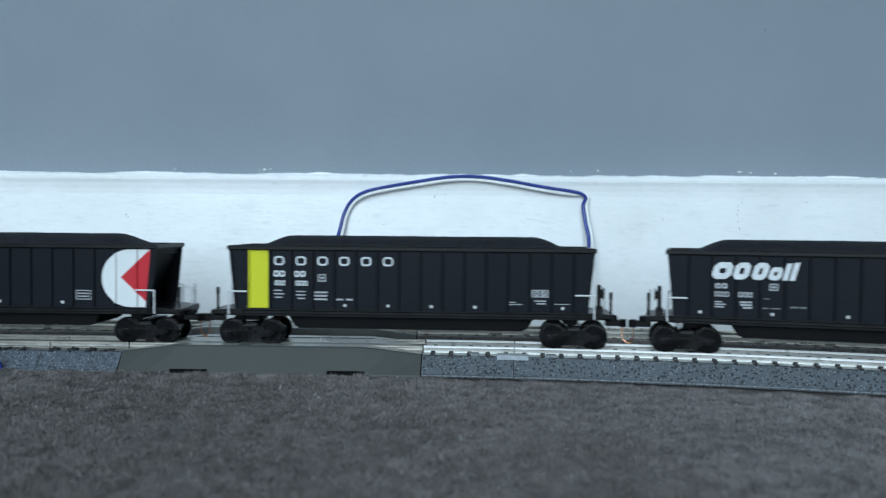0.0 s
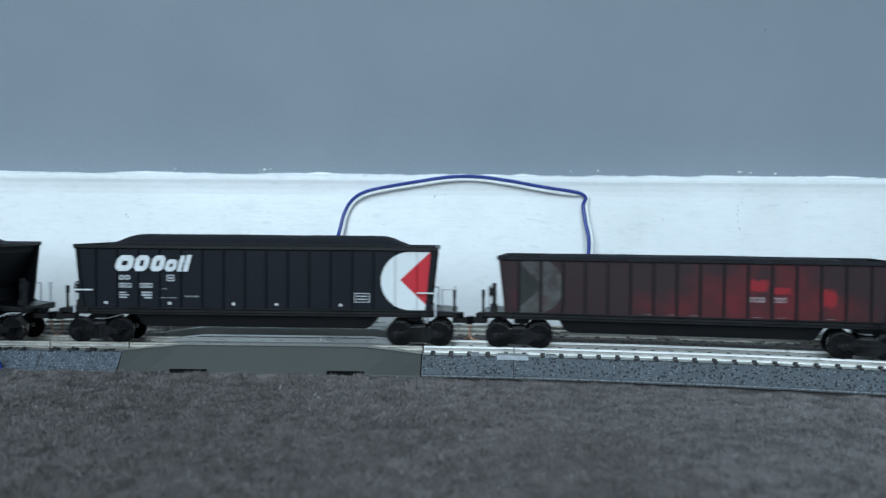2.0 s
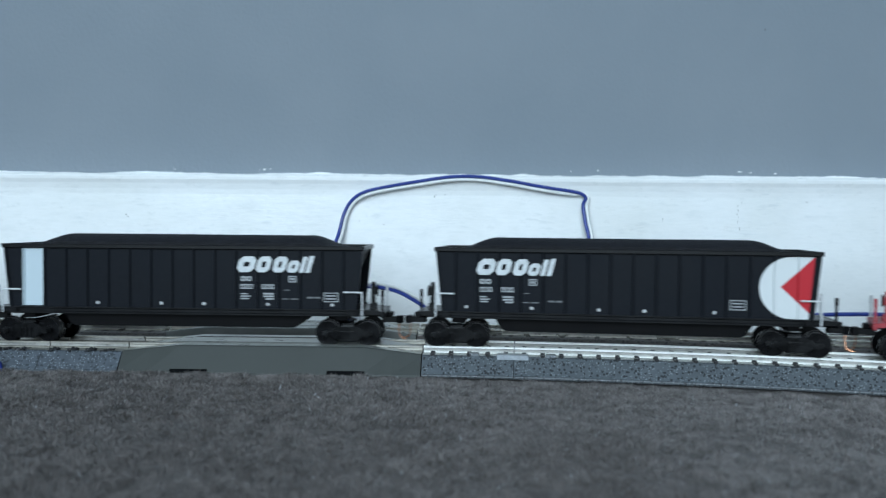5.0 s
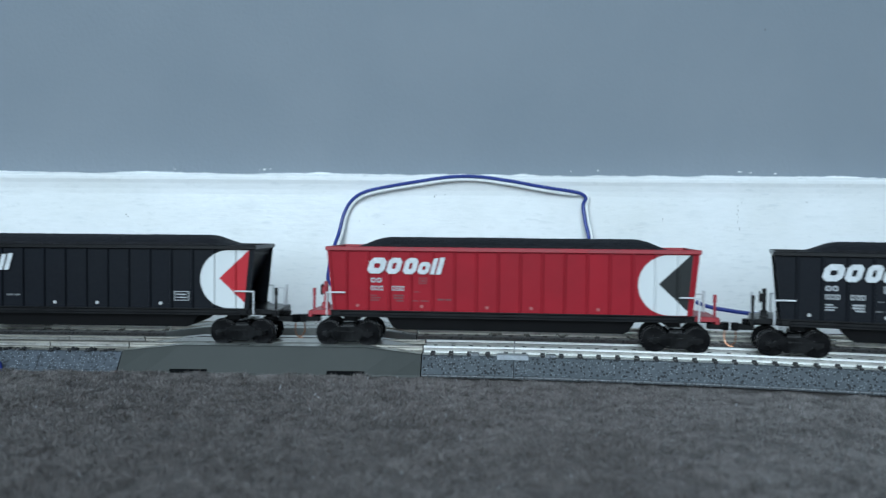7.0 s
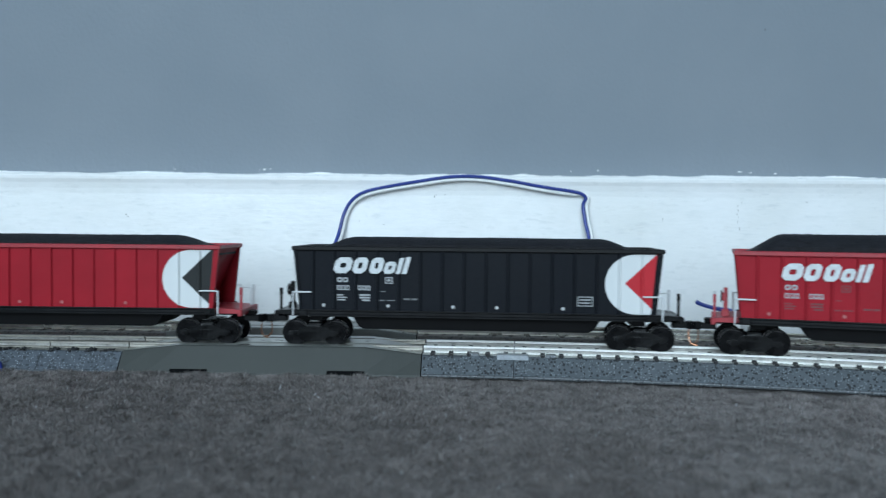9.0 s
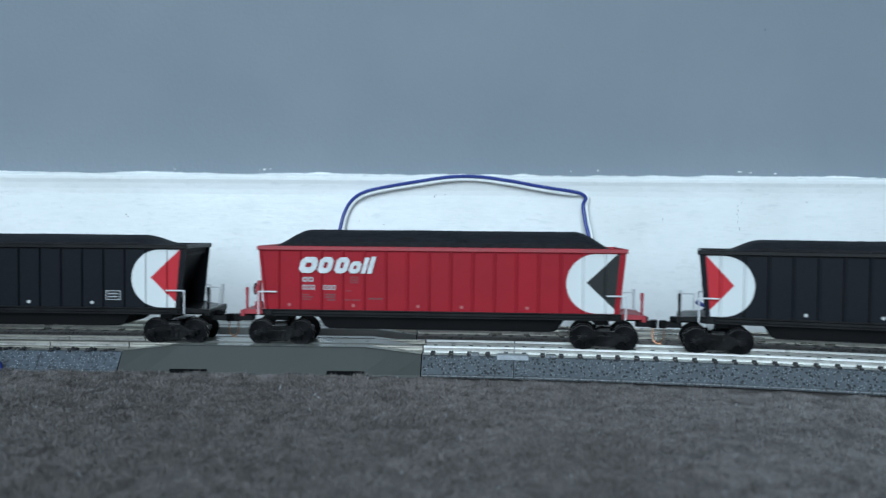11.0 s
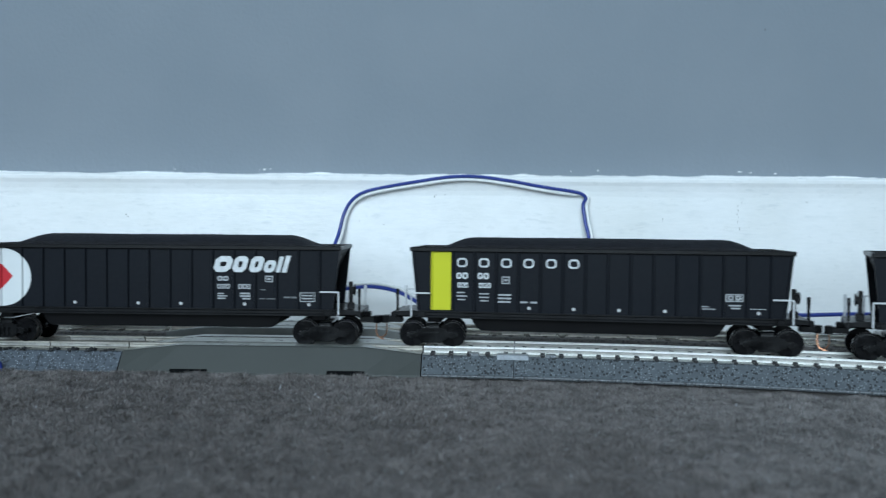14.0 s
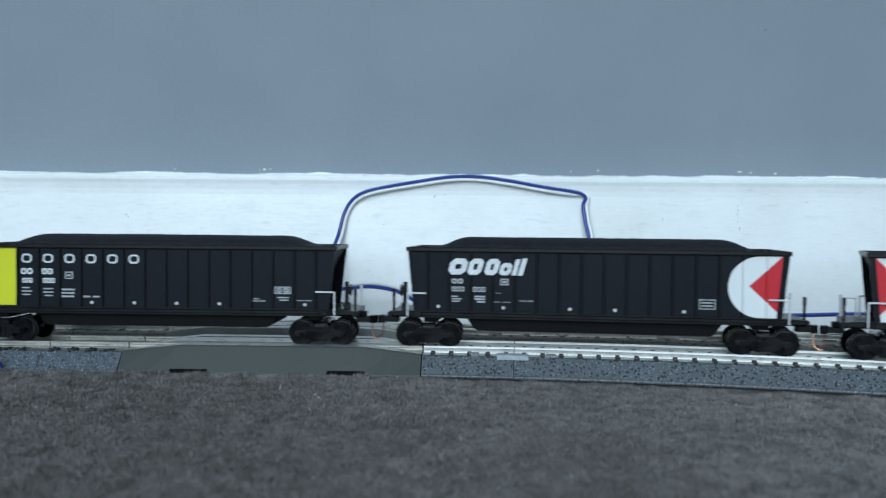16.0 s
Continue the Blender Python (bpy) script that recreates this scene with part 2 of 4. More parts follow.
# ---- mesh helpers: dimensions in millimetres ----
MM = 0.001


def mesh_of(name, bm, mat):
    for v in bm.verts:
        v.co *= MM
    bmesh.ops.recalc_face_normals(bm, faces=bm.faces)
    me = bpy.data.meshes.new(name)
    bm.to_mesh(me)
    bm.free()
    for m in mat if isinstance(mat, (list, tuple)) else [mat]:
        me.materials.append(m)
    return me


def part(name, bm, mat, parent, label="", at=None):
    """One mesh object under a thing or a part."""
    me = bm if isinstance(bm, bpy.types.Mesh) else mesh_of(name, bm, mat)
    ob = new(name, me)
    ob.parent = parent
    if at is not None:
        ob.matrix_basis = at
    return tagged(ob, label)


def thing(name, label, category, group="", kind="", at=None):
    ob = new(name)
    ob.empty_display_size = 0.01
    if at is not None:
        ob.matrix_basis = at
    return tagged(ob, label, category, group, kind)


def box(bm, x0, x1, y0, y1, z0, z1, bevel=0.0):
    vs = [bm.verts.new((x, y, z)) for x in (x0, x1) for y in (y0, y1) for z in (z0, z1)]
    fs = [bm.faces.new([vs[i] for i in q]) for q in ((0, 1, 3, 2), (4, 6, 7, 5), (0, 4, 5, 1), (2, 3, 7, 6), (0, 2, 6, 4), (1, 5, 7, 3))]
    if bevel:
        edges = list({e for f in fs for e in f.edges})
        bmesh.ops.bevel(bm, geom=edges, offset=bevel, segments=1, affect="EDGES", profile=0.5)
    return bm


def prism(bm, outline, axis, a, b):
    """An outline of 2D points pushed from a to b along an axis."""
    def at(p, d):
        return {"x": (d, p[0], p[1]), "y": (p[0], d, p[1]), "z": (p[0], p[1], d)}[axis]
    lo, hi = [bm.verts.new(at(p, a)) for p in outline], [bm.verts.new(at(p, b)) for p in outline]
    n = len(outline)
    bm.faces.new(lo)
    bm.faces.new(hi[::-1])
    for i in range(n):
        bm.faces.new((lo[i], hi[i], hi[(i + 1) % n], lo[(i + 1) % n]))
    return bm


def ring(cx, cz, r, n=16, start=0.0):
    return [(cx + r * math.cos(start + 2 * math.pi * i / n), cz + r * math.sin(start + 2 * math.pi * i / n)) for i in range(n)]


def tube(bm, pts, r, n=6):
    """A round bar along points."""
    pts = [Vector(p) for p in pts]
    loops = []
    for i, p in enumerate(pts):
        d = (pts[min(i + 1, len(pts) - 1)] - pts[max(i - 1, 0)]).normalized()
        u = d.orthogonal().normalized() if not loops else (loops[-1][1] - d * loops[-1][1].dot(d)).normalized()
        w = d.cross(u)
        loops.append(([bm.verts.new(p + r * (math.cos(2 * math.pi * k / n) * u + math.sin(2 * math.pi * k / n) * w)) for k in range(n)], u))
    for (a, _), (b, _) in zip(loops, loops[1:]):
        for k in range(n):
            bm.faces.new((a[k], a[(k + 1) % n], b[(k + 1) % n], b[k]))
    bm.faces.new(loops[0][0][::-1])
    bm.faces.new(loops[-1][0])
    return bm


def smooth_line(pts, steps=6):
    """Points of a smooth line through the given ones."""
    p = [Vector(q) for q in pts]
    p = [p[0] * 2 - p[1]] + p + [p[-1] * 2 - p[-2]]
    out = []
    for i in range(1, len(p) - 2):
        for k in range(steps):
            u = k / steps
            out.append(0.5 * (2 * p[i] + (p[i + 1] - p[i - 1]) * u + (2 * p[i - 1] - 5 * p[i] + 4 * p[i + 1] - p[i + 2]) * u * u
                              + (3 * p[i] - p[i - 1] - 3 * p[i + 1] + p[i + 2]) * u ** 3))
    return out + [p[-2]]


# ---- the track's line, in millimetres ----
DIST, HEAD, RADIUS, BEND, QUARTER = 200.98, -0.02688, 428.8, -13.13, 640.0
RAIL_TOP = 6.3


def line(s, side=0.0):
    """Place and heading on the front track's centre line, s to the right; side: off to the back."""
    q = min(max(s - BEND, 0.0), QUARTER)
    th = HEAD - q / RADIUS
    x = math.cos(HEAD) * min(s, BEND) + RADIUS * (math.sin(HEAD) - math.sin(th))
    y = DIST + math.sin(HEAD) * min(s, BEND) + RADIUS * (math.cos(th) - math.cos(HEAD))
    far = max(s - BEND - QUARTER, 0.0)
    x, y = x + far * math.cos(th), y + far * math.sin(th)
    return x - side * math.sin(th), y + side * math.cos(th), th


def sweep(bm, profile, s0, s1, side=0.0, step=6.0, dark=()):
    """A closed profile (offset to the back, height above the rail top) along the track."""
    n = max(1, int(math.ceil((s1 - s0) / step)))
    loops = []
    for i in range(n + 1):
        s = s0 + (s1 - s0) * i / n
        loops.append([bm.verts.new((*line(s, side + a)[:2], RAIL_TOP + z)) for a, z in profile])
    k = len(profile)
    for a, b in zip(loops, loops[1:]):
        for i in range(k):
            f = bm.faces.new((a[i], a[(i + 1) % k], b[(i + 1) % k], b[i]))
            f.material_index = 1 if i in dark else 0
    bm.faces.new(loops[0])
    bm.faces.new(loops[-1][::-1])
    return bm


ROADBED = [(-11.9, -6.3), (-11.9, -5.85), (-12.95, -5.8), (-12.9, -5.5), (-12.35, -5.4), (-9.4, -1.75), (-8.9, -1.55), (8.9, -1.55), (9.4, -1.75), (12.35, -5.4), (12.9, -5.5), (12.95, -5.8), (11.9, -5.85), (11.9, -6.3)]


def rail_profile(c):
    half = [(-0.8, -1.5), (-0.8, -1.3), (-0.3, -1.1), (-0.28, -0.6), (-0.5, -0.42), (-0.5, -0.06), (-0.42, 0.0)]
    return [(c + a, z) for a, z in half] + [(c - a, z) for a, z in half[::-1]]


def sleeper_mesh(mat):
    bm = box(bmesh.new(), -0.62, 0.62, -8.2, 8.2, -1.75, -1.42, 0.06)
    for sy in (-1, 1):
        # end block over the shoulder, then the chairs that hold the rail
        box(bm, -0.42, 0.42, min(sy * 7.9, sy * 9.25), max(sy * 7.9, sy * 9.25), -2.35, -1.2, 0.1)
        box(bm, -0.2, 0.2, min(sy * 9.2, sy * 9.4), max(sy * 9.2, sy * 9.4), -2.1, -1.45)
        for y in (3.75, 6.1):
            box(bm, -0.5, 0.5, min(sy * (y - 0.4), sy * (y + 0.4)), max(sy * (y - 0.4), sy * (y + 0.4)), -1.45, -1.05, 0.08)
    return mesh_of("sleeper", bm, mat)


def clumped_mesh(mat, seed):
    """A sleeper with irregular dark clumps added at its near end."""
    bm = box(bmesh.new(), -0.62, 0.62, -8.2, 8.2, -1.75, -1.42, 0.06)
    rnd = random.Random(seed)
    for k in range(7):
        cx, cz, r = rnd.uniform(-1.5, 1.5), rnd.uniform(-2.0, -1.1), rnd.uniform(0.22, 0.5)
        q = bmesh.new()
        bmesh.ops.create_icosphere(q, subdivisions=1, radius=r)
        for v in q.verts:
            v.co *= 1 + 0.5 * noise.noise(v.co * 4 + Vector((seed, k, 0)))
            v.co.x *= rnd.uniform(1.2, 2.2)
        q.transform(Matrix.Translation((cx, -9.0 - 0.35 * (-1.4 - cz), cz)))
        me = bpy.data.meshes.new("tmp")
        q.to_mesh(me)
        q.free()
        bm.from_mesh(me)
        bpy.data.meshes.remove(me)
    return mesh_of("sleeper", bm, mat)


SLEEPER_MESH = sleeper_mesh(SLEEPER)
REAR_SLEEPER_MESH = mesh_of("sleeper", box(bmesh.new(), -0.62, 0.62, -8.2, 8.2, -1.75, -1.44, 0.06), SLEEPER_REAR)
CLUMPED = [clumped_mesh(SLEEPER, k + 1) for k in range(5)]


def track(name, label, s0, s1, side, bed, rail, sleepers, joiner=False, plain=False, clumped=False):
    ob = thing(name, label, "model track", "model railway track")
    # grey beds get their top sheen by colour, on a second material
    top = {"grey_ballast_plastic": BALLAST_TOP, "pale_ballast_plastic": BALLAST_OLIVE}.get(bed.name, bed)
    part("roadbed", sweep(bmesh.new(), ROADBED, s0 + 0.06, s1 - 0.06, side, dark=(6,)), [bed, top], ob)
    for c in (-4.92, 4.92):
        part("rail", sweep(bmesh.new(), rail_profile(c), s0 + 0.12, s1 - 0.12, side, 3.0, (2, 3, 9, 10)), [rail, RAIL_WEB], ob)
    if plain:
        bm, s = bmesh.new(), s0 + 3
        while s < s1 - 2:
            x, y, th = line(s, side)
            q = box(bmesh.new(), -1, 1, -8.4, 8.4, -1.75, -1.42)
            q.transform(Matrix.Translation((x, y, RAIL_TOP)) @ Matrix.Rotation(th, 4, "Z"))
            me = bpy.data.meshes.new("tmp")
            q.to_mesh(me)
            q.free()
            bm.from_mesh(me)
            bpy.data.meshes.remove(me)
            s += 4.33
        tagged(part("sleeper", bm, SLEEPER, ob), kind="stuff")
    elif sleepers:
        s = s0 + 2.4
        while s < s1 - 1.2:
            x, y, th = line(s, side)
            part("sleeper", CLUMPED[int(s * 7) % 5] if clumped else REAR_SLEEPER_MESH if side else SLEEPER_MESH, None, ob, at=pose(x * MM, y * MM, RAIL_TOP * MM, 0, 0, math.degrees(th)))
            s += 4.33
    if joiner:
        for c, out in ((-4.92, -1), (4.92, 1)):
            prof = [(c + 0.9 * out, -1.6), (c + 0.9 * out, -1.3), (c + 4.2 * out, -1.12), (c + 4.5 * out, -1.25), (c + 5.0 * out, -2.2), (c + 4.6 * out, -2.4), (c + 3.6 * out, -1.7)]
            part("rail_joiner", sweep(bmesh.new(), prof, s1 - 3.9, s1 + 3.4, side), JOINER, ob, "plated rail joiner")
            for mid in (s1 - 9.4, s1 + 8.6):
                part("lug", sweep(bmesh.new(), [(out * 7.6, -2.4), (out * 7.6, -0.95), (out * 9.0, -1.05), (out * 9.5, -2.4)], mid - 1.15, mid + 1.15, side), bed, ob, "moulded grey ballast lug")
    return ob


# ---- the room ----
TILT = -0.021  # the wall runs nearly along the track
BOARD = 275.0  # face of the baseboard straight ahead


def on_wall(x, out, z):
    """A point along the wall: x to the right, out towards the room from the baseboard's face, z above the carpet."""
    return (x, BOARD + math.tan(TILT) * x - out, z)


def slab(name, x0, x1, y0, y1, z0, z1, mat, label, category):
    bm = box(bmesh.new(), x0 * 1000, x1 * 1000, y0 * 1000, y1 * 1000, z0 * 1000, z1 * 1000)
    ob = new(name, mesh_of(name, bm, mat))
    return tagged(ob, label, category, kind="structure")


def wall_run(name, outline, x0, x1, mat, label, category, step=None):
    """An outline (out, z) along the north wall."""
    bm = bmesh.new()
    n = 1 if step is None else int((x1 - x0) / step)
    loops = []
    for i in range(n + 1):
        x = x0 + (x1 - x0) * i / n
        loops.append([bm.verts.new(on_wall(x, o, z)) for o, z in outline])
    k = len(outline)
    for a, b in zip(loops, loops[1:]):
        for j in range(k):
            bm.faces.new((a[j], a[(j + 1) % k], b[(j + 1) % k], b[j]))
    bm.faces.new(loops[0])
    bm.faces.new(loops[-1][::-1])
    ob = new(name, mesh_of(name, bm, mat))
    return tagged(ob, label, category, kind="structure")


wall_run("wall_north", [(-12, 0), (-12, 2400), (-112, 2400), (-112, 0)], -2000, 2000, WALL, "blue-grey painted plaster wall above the white baseboard", "wall")
wall_run("baseboard", [(0, 0), (0, 44.3), (0.12, 46.0), (0.42, 47.8), (0.85, 49.1), (0.9, 50.1), (0.55, 50.7), (-0.6, 51.0), (-11.7, 51.3), (-11.7, 0)],
         -2000, 2000, TRIM, "white gloss painted wooden baseboard with scuffs and brush marks", "baseboard")
# uneven white paint on the wall above the baseboard
bm = bmesh.new()
top, bot, back = [], [], []
for i in range(361):
    x = -180 + i
    h = 51.9 + 0.55 * noise.noise((x * 0.035, 3.1, 0)) + 0.35 * noise.noise((x * 0.16, 7.7, 0)) + 0.22 * noise.noise((x * 0.6, 1.3, 0))
    top.append(bm.verts.new(on_wall(x, -11.6, h)))
    bot.append(bm.verts.new(on_wall(x, -11.35, 51.1)))
    back.append(bm.verts.new(on_wall(x, -12.2, h + 0.1)))
for i in range(360):
    bm.faces.new((bot[i], bot[i + 1], top[i + 1], top[i]))
    bm.faces.new((top[i], top[i + 1], back[i + 1], back[i]))
tagged(new("trim_paint_edge", mesh_of("trim_paint_edge", bm, TRIM)), "wavy edge of white paint brushed on the wall", "paint edge", kind="structure")

slab("ceiling", -2.0, 2.0, -2.5, 0.45, 2.4, 2.5, CEILING, "plain white painted ceiling", "ceiling")
slab("wall_west", -2.1, -2.0, -2.5, 0.45, 0, 2.4, WALL, "blue-grey painted wall", "wall")


def pierced(name, along, at, thick, a0, a1, w0, w1, z0, z1):
    """A wall with one window opening through it; along: the axis it runs on."""
    bm = bmesh.new()
    for lo, hi, zb, zt in ((a0, w0, 0, 2.4), (w1, a1, 0, 2.4), (w0, w1, 0, z0), (w0, w1, z1, 2.4)):
        q = (lo, hi, at, at + thick) if along == "x" else (at, at + thick, lo, hi)
        box(bm, *[1000 * c for c in q], zb * 1000, zt * 1000)
    ob = new(name, mesh_of(name, bm, WALL))
    return tagged(ob, "blue-grey painted wall with a window opening", "wall", kind="structure")


pierced("wall_south", "x", -2.6, 0.1, -2.0, 2.0, -1.45, 0.45, 0.12, 2.08)
slab("wall_east", 2.0, 2.1, -2.5, 0.45, 0, 2.4, WALL, "blue-grey painted wall", "wall")

slab("floor", -2.0, 2.0, -2.5, 0.285, -0.02, -0.0004, CARPET_BACK, "grey-brown carpeted floor", "floor")

# carpet pile: bent fibres round the track, denser where they stand in view
rng = np.random.default_rng(5)


def value_noise(x, y, cell, seed):
    """Smooth random heights from 0 to 1 on a grid of the given cell."""
    u, v = x / cell, y / cell
    i, j = np.floor(u), np.floor(v)
    u, v = u - i, v - j
    u, v = u * u * (3 - 2 * u), v * v * (3 - 2 * v)

    def corner(a, b):
        k = np.sin(a * 12.9898 + b * 78.233 + seed * 37.719) * 43758.5453
        return k - np.floor(k)
    return (corner(i, j) * (1 - u) + corner(i + 1, j) * u) * (1 - v) + (corner(i, j + 1) * (1 - u) + corner(i + 1, j + 1) * u) * v


def pile(count):
    x = rng.uniform(-165, 175, count)
    y = rng.uniform(48, 262, count)
    keep = np.abs(x) < 0.56 * y + 14
    x, y = x[keep], y[keep]
    # distance to the front track's centre line
    bend_x, bend_y = line(BEND)[:2]
    cx, cy = bend_x + RADIUS * math.sin(HEAD), bend_y - RADIUS * math.cos(HEAD)
    off = np.where(x < bend_x, (y - bend_y) * math.cos(HEAD) - (x - bend_x) * math.sin(HEAD), np.hypot(x - cx, y - cy) - RADIUS)
    keep = (np.abs(off) > 13.1) & (np.abs(off - 33) > 13.1)
    x, y = x[keep], y[keep]
    n = len(x)
    # tufts stand and lean together, the nap brushed away from the window on one side
    wob_x, wob_y = 2.0 * value_noise(x, y, 3.0, 11), 2.0 * value_noise(x, y, 3.0, 12)
    tuft = value_noise(x + wob_x, y + wob_y, 3.0, 1)
    curl = value_noise(x + wob_x, y + wob_y, 1.4, 2)
    swell = value_noise(x, y, 16.0, 3)
    height = np.clip(0.5 * tuft + 0.32 * curl + 0.18 * swell, 0, 1)
    nap = np.clip((x + 0.35 * (y - 150) - 5) / 60, -0.7, 1.3)
    lean_a = rng.uniform(0, 2 * np.pi, n)
    lean = np.abs(rng.normal(1.0, 0.5, n))
    length = rng.uniform(0.35, 0.85, n) * (0.45 + 1.25 * height)
    dx = np.cos(lean_a) * lean + 0.9 * (value_noise(x, y, 5.0, 4) - 0.5)
    dy = np.sin(lean_a) * lean + 0.9 * (value_noise(x, y, 5.0, 5) - 0.5) + 0.5 * nap
    wa = rng.uniform(0, np.pi, n) * (1 - 0.5 * np.clip(nap, 0, 1))
    w = rng.uniform(0.045, 0.09, n)
    wx, wy = np.cos(wa) * w, np.sin(wa) * w
    # the pile stands fuller against the old straight side of the track
    full = np.clip(-x / 50, 0, 1) * np.clip((y - 150) / 25, 0, 1)
    # flattened along the foot of the newer curved side
    press = np.clip((x + 12) / 20, 0, 1) * np.clip(1 - (np.abs(off[keep]) - 13) / 6, 0, 1)
    z0 = -0.85 + 0.95 * height + 0.55 * full - 0.25 * np.clip(x / 60, 0, 1) - 0.45 * press
    h1, h2 = length * 0.6, length / np.sqrt(1 + (dx ** 2 + dy ** 2) * 0.5)
    co = np.empty((n, 5, 3))
    co[:, 0] = np.c_[x - wx, y - wy, z0]
    co[:, 1] = np.c_[x + wx, y + wy, z0]
    co[:, 2] = np.c_[x + wx * 1.1 + dx * 0.35, y + wy * 1.1 + dy * 0.35, z0 + h1]
    co[:, 3] = np.c_[x - wx * 1.1 + dx * 0.35, y - wy * 1.1 + dy * 0.35, z0 + h1]
    co[:, 4] = np.c_[x + dx * 1.1, y + dy * 1.1, z0 + h2 + 0.25]
    base = np.arange(n)[:, None] * 5
    quads = (base + np.array([[0, 1, 2, 3]])).tolist()
    tris = (base + np.array([[3, 2, 4]])).tolist()
    me = bpy.data.meshes.new("carpet_pile")
    me.from_pydata((co.reshape(-1, 3) * MM).tolist(), [], quads + tris)
    me.materials.append(CARPET)
    return tagged(new("carpet_pile", me), "grey-brown twisted carpet pile", "carpet", kind="stuff")


pile(1150000)

# scuffs and a dried drip on the baseboard
scuffs = thing("paint_scuffs", "small dark scuffs and a dried drip on white paint", "scuff marks", kind="structure")
for x, z, w, h in ((96.3, 41.6, 0.22, 0.5), (96.5, 40.2, 0.3, 0.3), (96.2, 38.9, 0.25, 0.35), (96.6, 38.0, 0.2, 0.3), (96.4, 36.4, 0.2, 0.9),
                   (97.0, 34.3, 0.2, 1.1), (97.6, 42.6, 0.14, 1.1), (-2.4, 44.4, 0.35, 0.3), (-2.9, 44.0, 0.25, 0.9), (0.6, 44.6, 0.2, 0.3), (-105.5, 37.2, 0.4, 0.3),
                   (-104.8, 36.6, 0.3, 0.4), (72.0, 37.0, 0.18, 0.9), (-53.2, 36.0, 0.3, 0.25), (118.6, 43.0, 0.35, 0.3), (125.1, 47.6, 0.4, 0.3), (13.2, 34.5, 0.25, 0.25),
                   (-19.6, 34.6, 0.5, 0.2), (26.0, 45.6, 0.3, 0.25)):
    bm = prism(bmesh.new(), [(a, b) for a, b in ring(0, 0, 0.5, 7)], "y", -0.04, 0.06)
    for v in bm.verts:
        v.co.x *= w * (1 + 0.3 * noise.noise(v.co * 7 + Vector((x, 0, z))))
        v.co.z *= h
    part("scuff", bm, SCUFF, scuffs, at=Matrix.Translation(Vector(on_wall(x, 0.0, z)) * MM))

flecks = thing("paint_flecks", "stray flecks of white paint on the grey wall", "paint flecks", kind="structure")
for x, z, w, h in ((-61.8, 53.2, 1.1, 0.35), (-59.6, 53.4, 0.7, 0.25), (-63.5, 53.0, 0.5, 0.2), (43.5, 53.3, 0.5, 0.3), (52.8, 53.6, 0.6, 0.35), (101.0, 53.6, 1.6, 0.3), (104.6, 53.3, 0.9, 0.35), (113.0, 53.0, 1.2, 0.3), (-93.0, 53.2, 0.6, 0.2)):
    bm = prism(bmesh.new(), ring(0, 0, 0.5, 9), "y", -0.12, 0.1)
    for v in bm.verts:
        k = 1 + 0.6 * noise.noise(v.co * 5 + Vector((x, 0, z)))
        v.co.x *= w * k
        v.co.z *= h * k
    part("fleck", bm, TRIM, flecks, at=Matrix.Translation(Vector(on_wall(x, -12.0, z)) * MM))

# ---- track ----
track("track_section", "short straight track section, pale ballast, clumpy dark sleeper ends, dull rails", -93.5, -74.5, 0, BALLAST_BLUE, RAIL_DULL, True, clumped=True)
track("track_section", "straight track section with pale ballast and dull tarnished rails", -300, -93.5, 0, BALLAST_BLUE, RAIL_DULL, True, clumped=True)
track("track_section", "short straight track section with speckled grey ballast", -4.2, 17.4, 0, BALLAST, RAIL, True, True)
track("track_section", "curved track section with speckled grey ballast and bright rails", 17.4, 290, 0, BALLAST, RAIL, True)
track("track_section", "rear straight track section, ballast coloured a shaded brown", -300, -76.2, 33, BALLAST_BROWN, RAIL_REAR, True)
track("track_section", "rear curved track section, ballast coloured a shaded brown", -7.8, 290, 33, BALLAST_BROWN, RAIL_REAR, True)
track("track_section", "long straight track run with grey ballast on carpet", -1330, -300, 0, BALLAST_BLUE, RAIL_DULL, False, False, True)
track("track_section", "curved track run with grey ballast on carpet", 290, 1330, 0, BALLAST, RAIL, False, False, True)


def crossing_piece(ob, profile, mat, name, c0, c1, side, taper, drop, top=9):
    """A profile swept through the crossing, its top falling towards both ends."""
    bm = bmesh.new()
    loops = []
    for s in [c0, c0 + taper * 0.5, c0 + taper, (c0 + c1) / 2, c1 - taper, c1 - taper * 0.5, c1]:
        k = min(1.0, min(s - c0, c1 - s) / taper)
        loops.append([bm.verts.new((*line(s, side + a)[:2], RAIL_TOP + (z - drop * (1 - k) if z > -2 else z))) for a, z in profile])
    n = len(profile)
    for a, b in zip(loops, loops[1:]):
        for i in range(n):
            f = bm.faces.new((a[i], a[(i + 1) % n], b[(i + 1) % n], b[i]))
            # the top face takes the lighter colour with the reflection in it
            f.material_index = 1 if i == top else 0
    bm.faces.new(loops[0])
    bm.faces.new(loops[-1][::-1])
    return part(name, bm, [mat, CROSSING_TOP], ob)


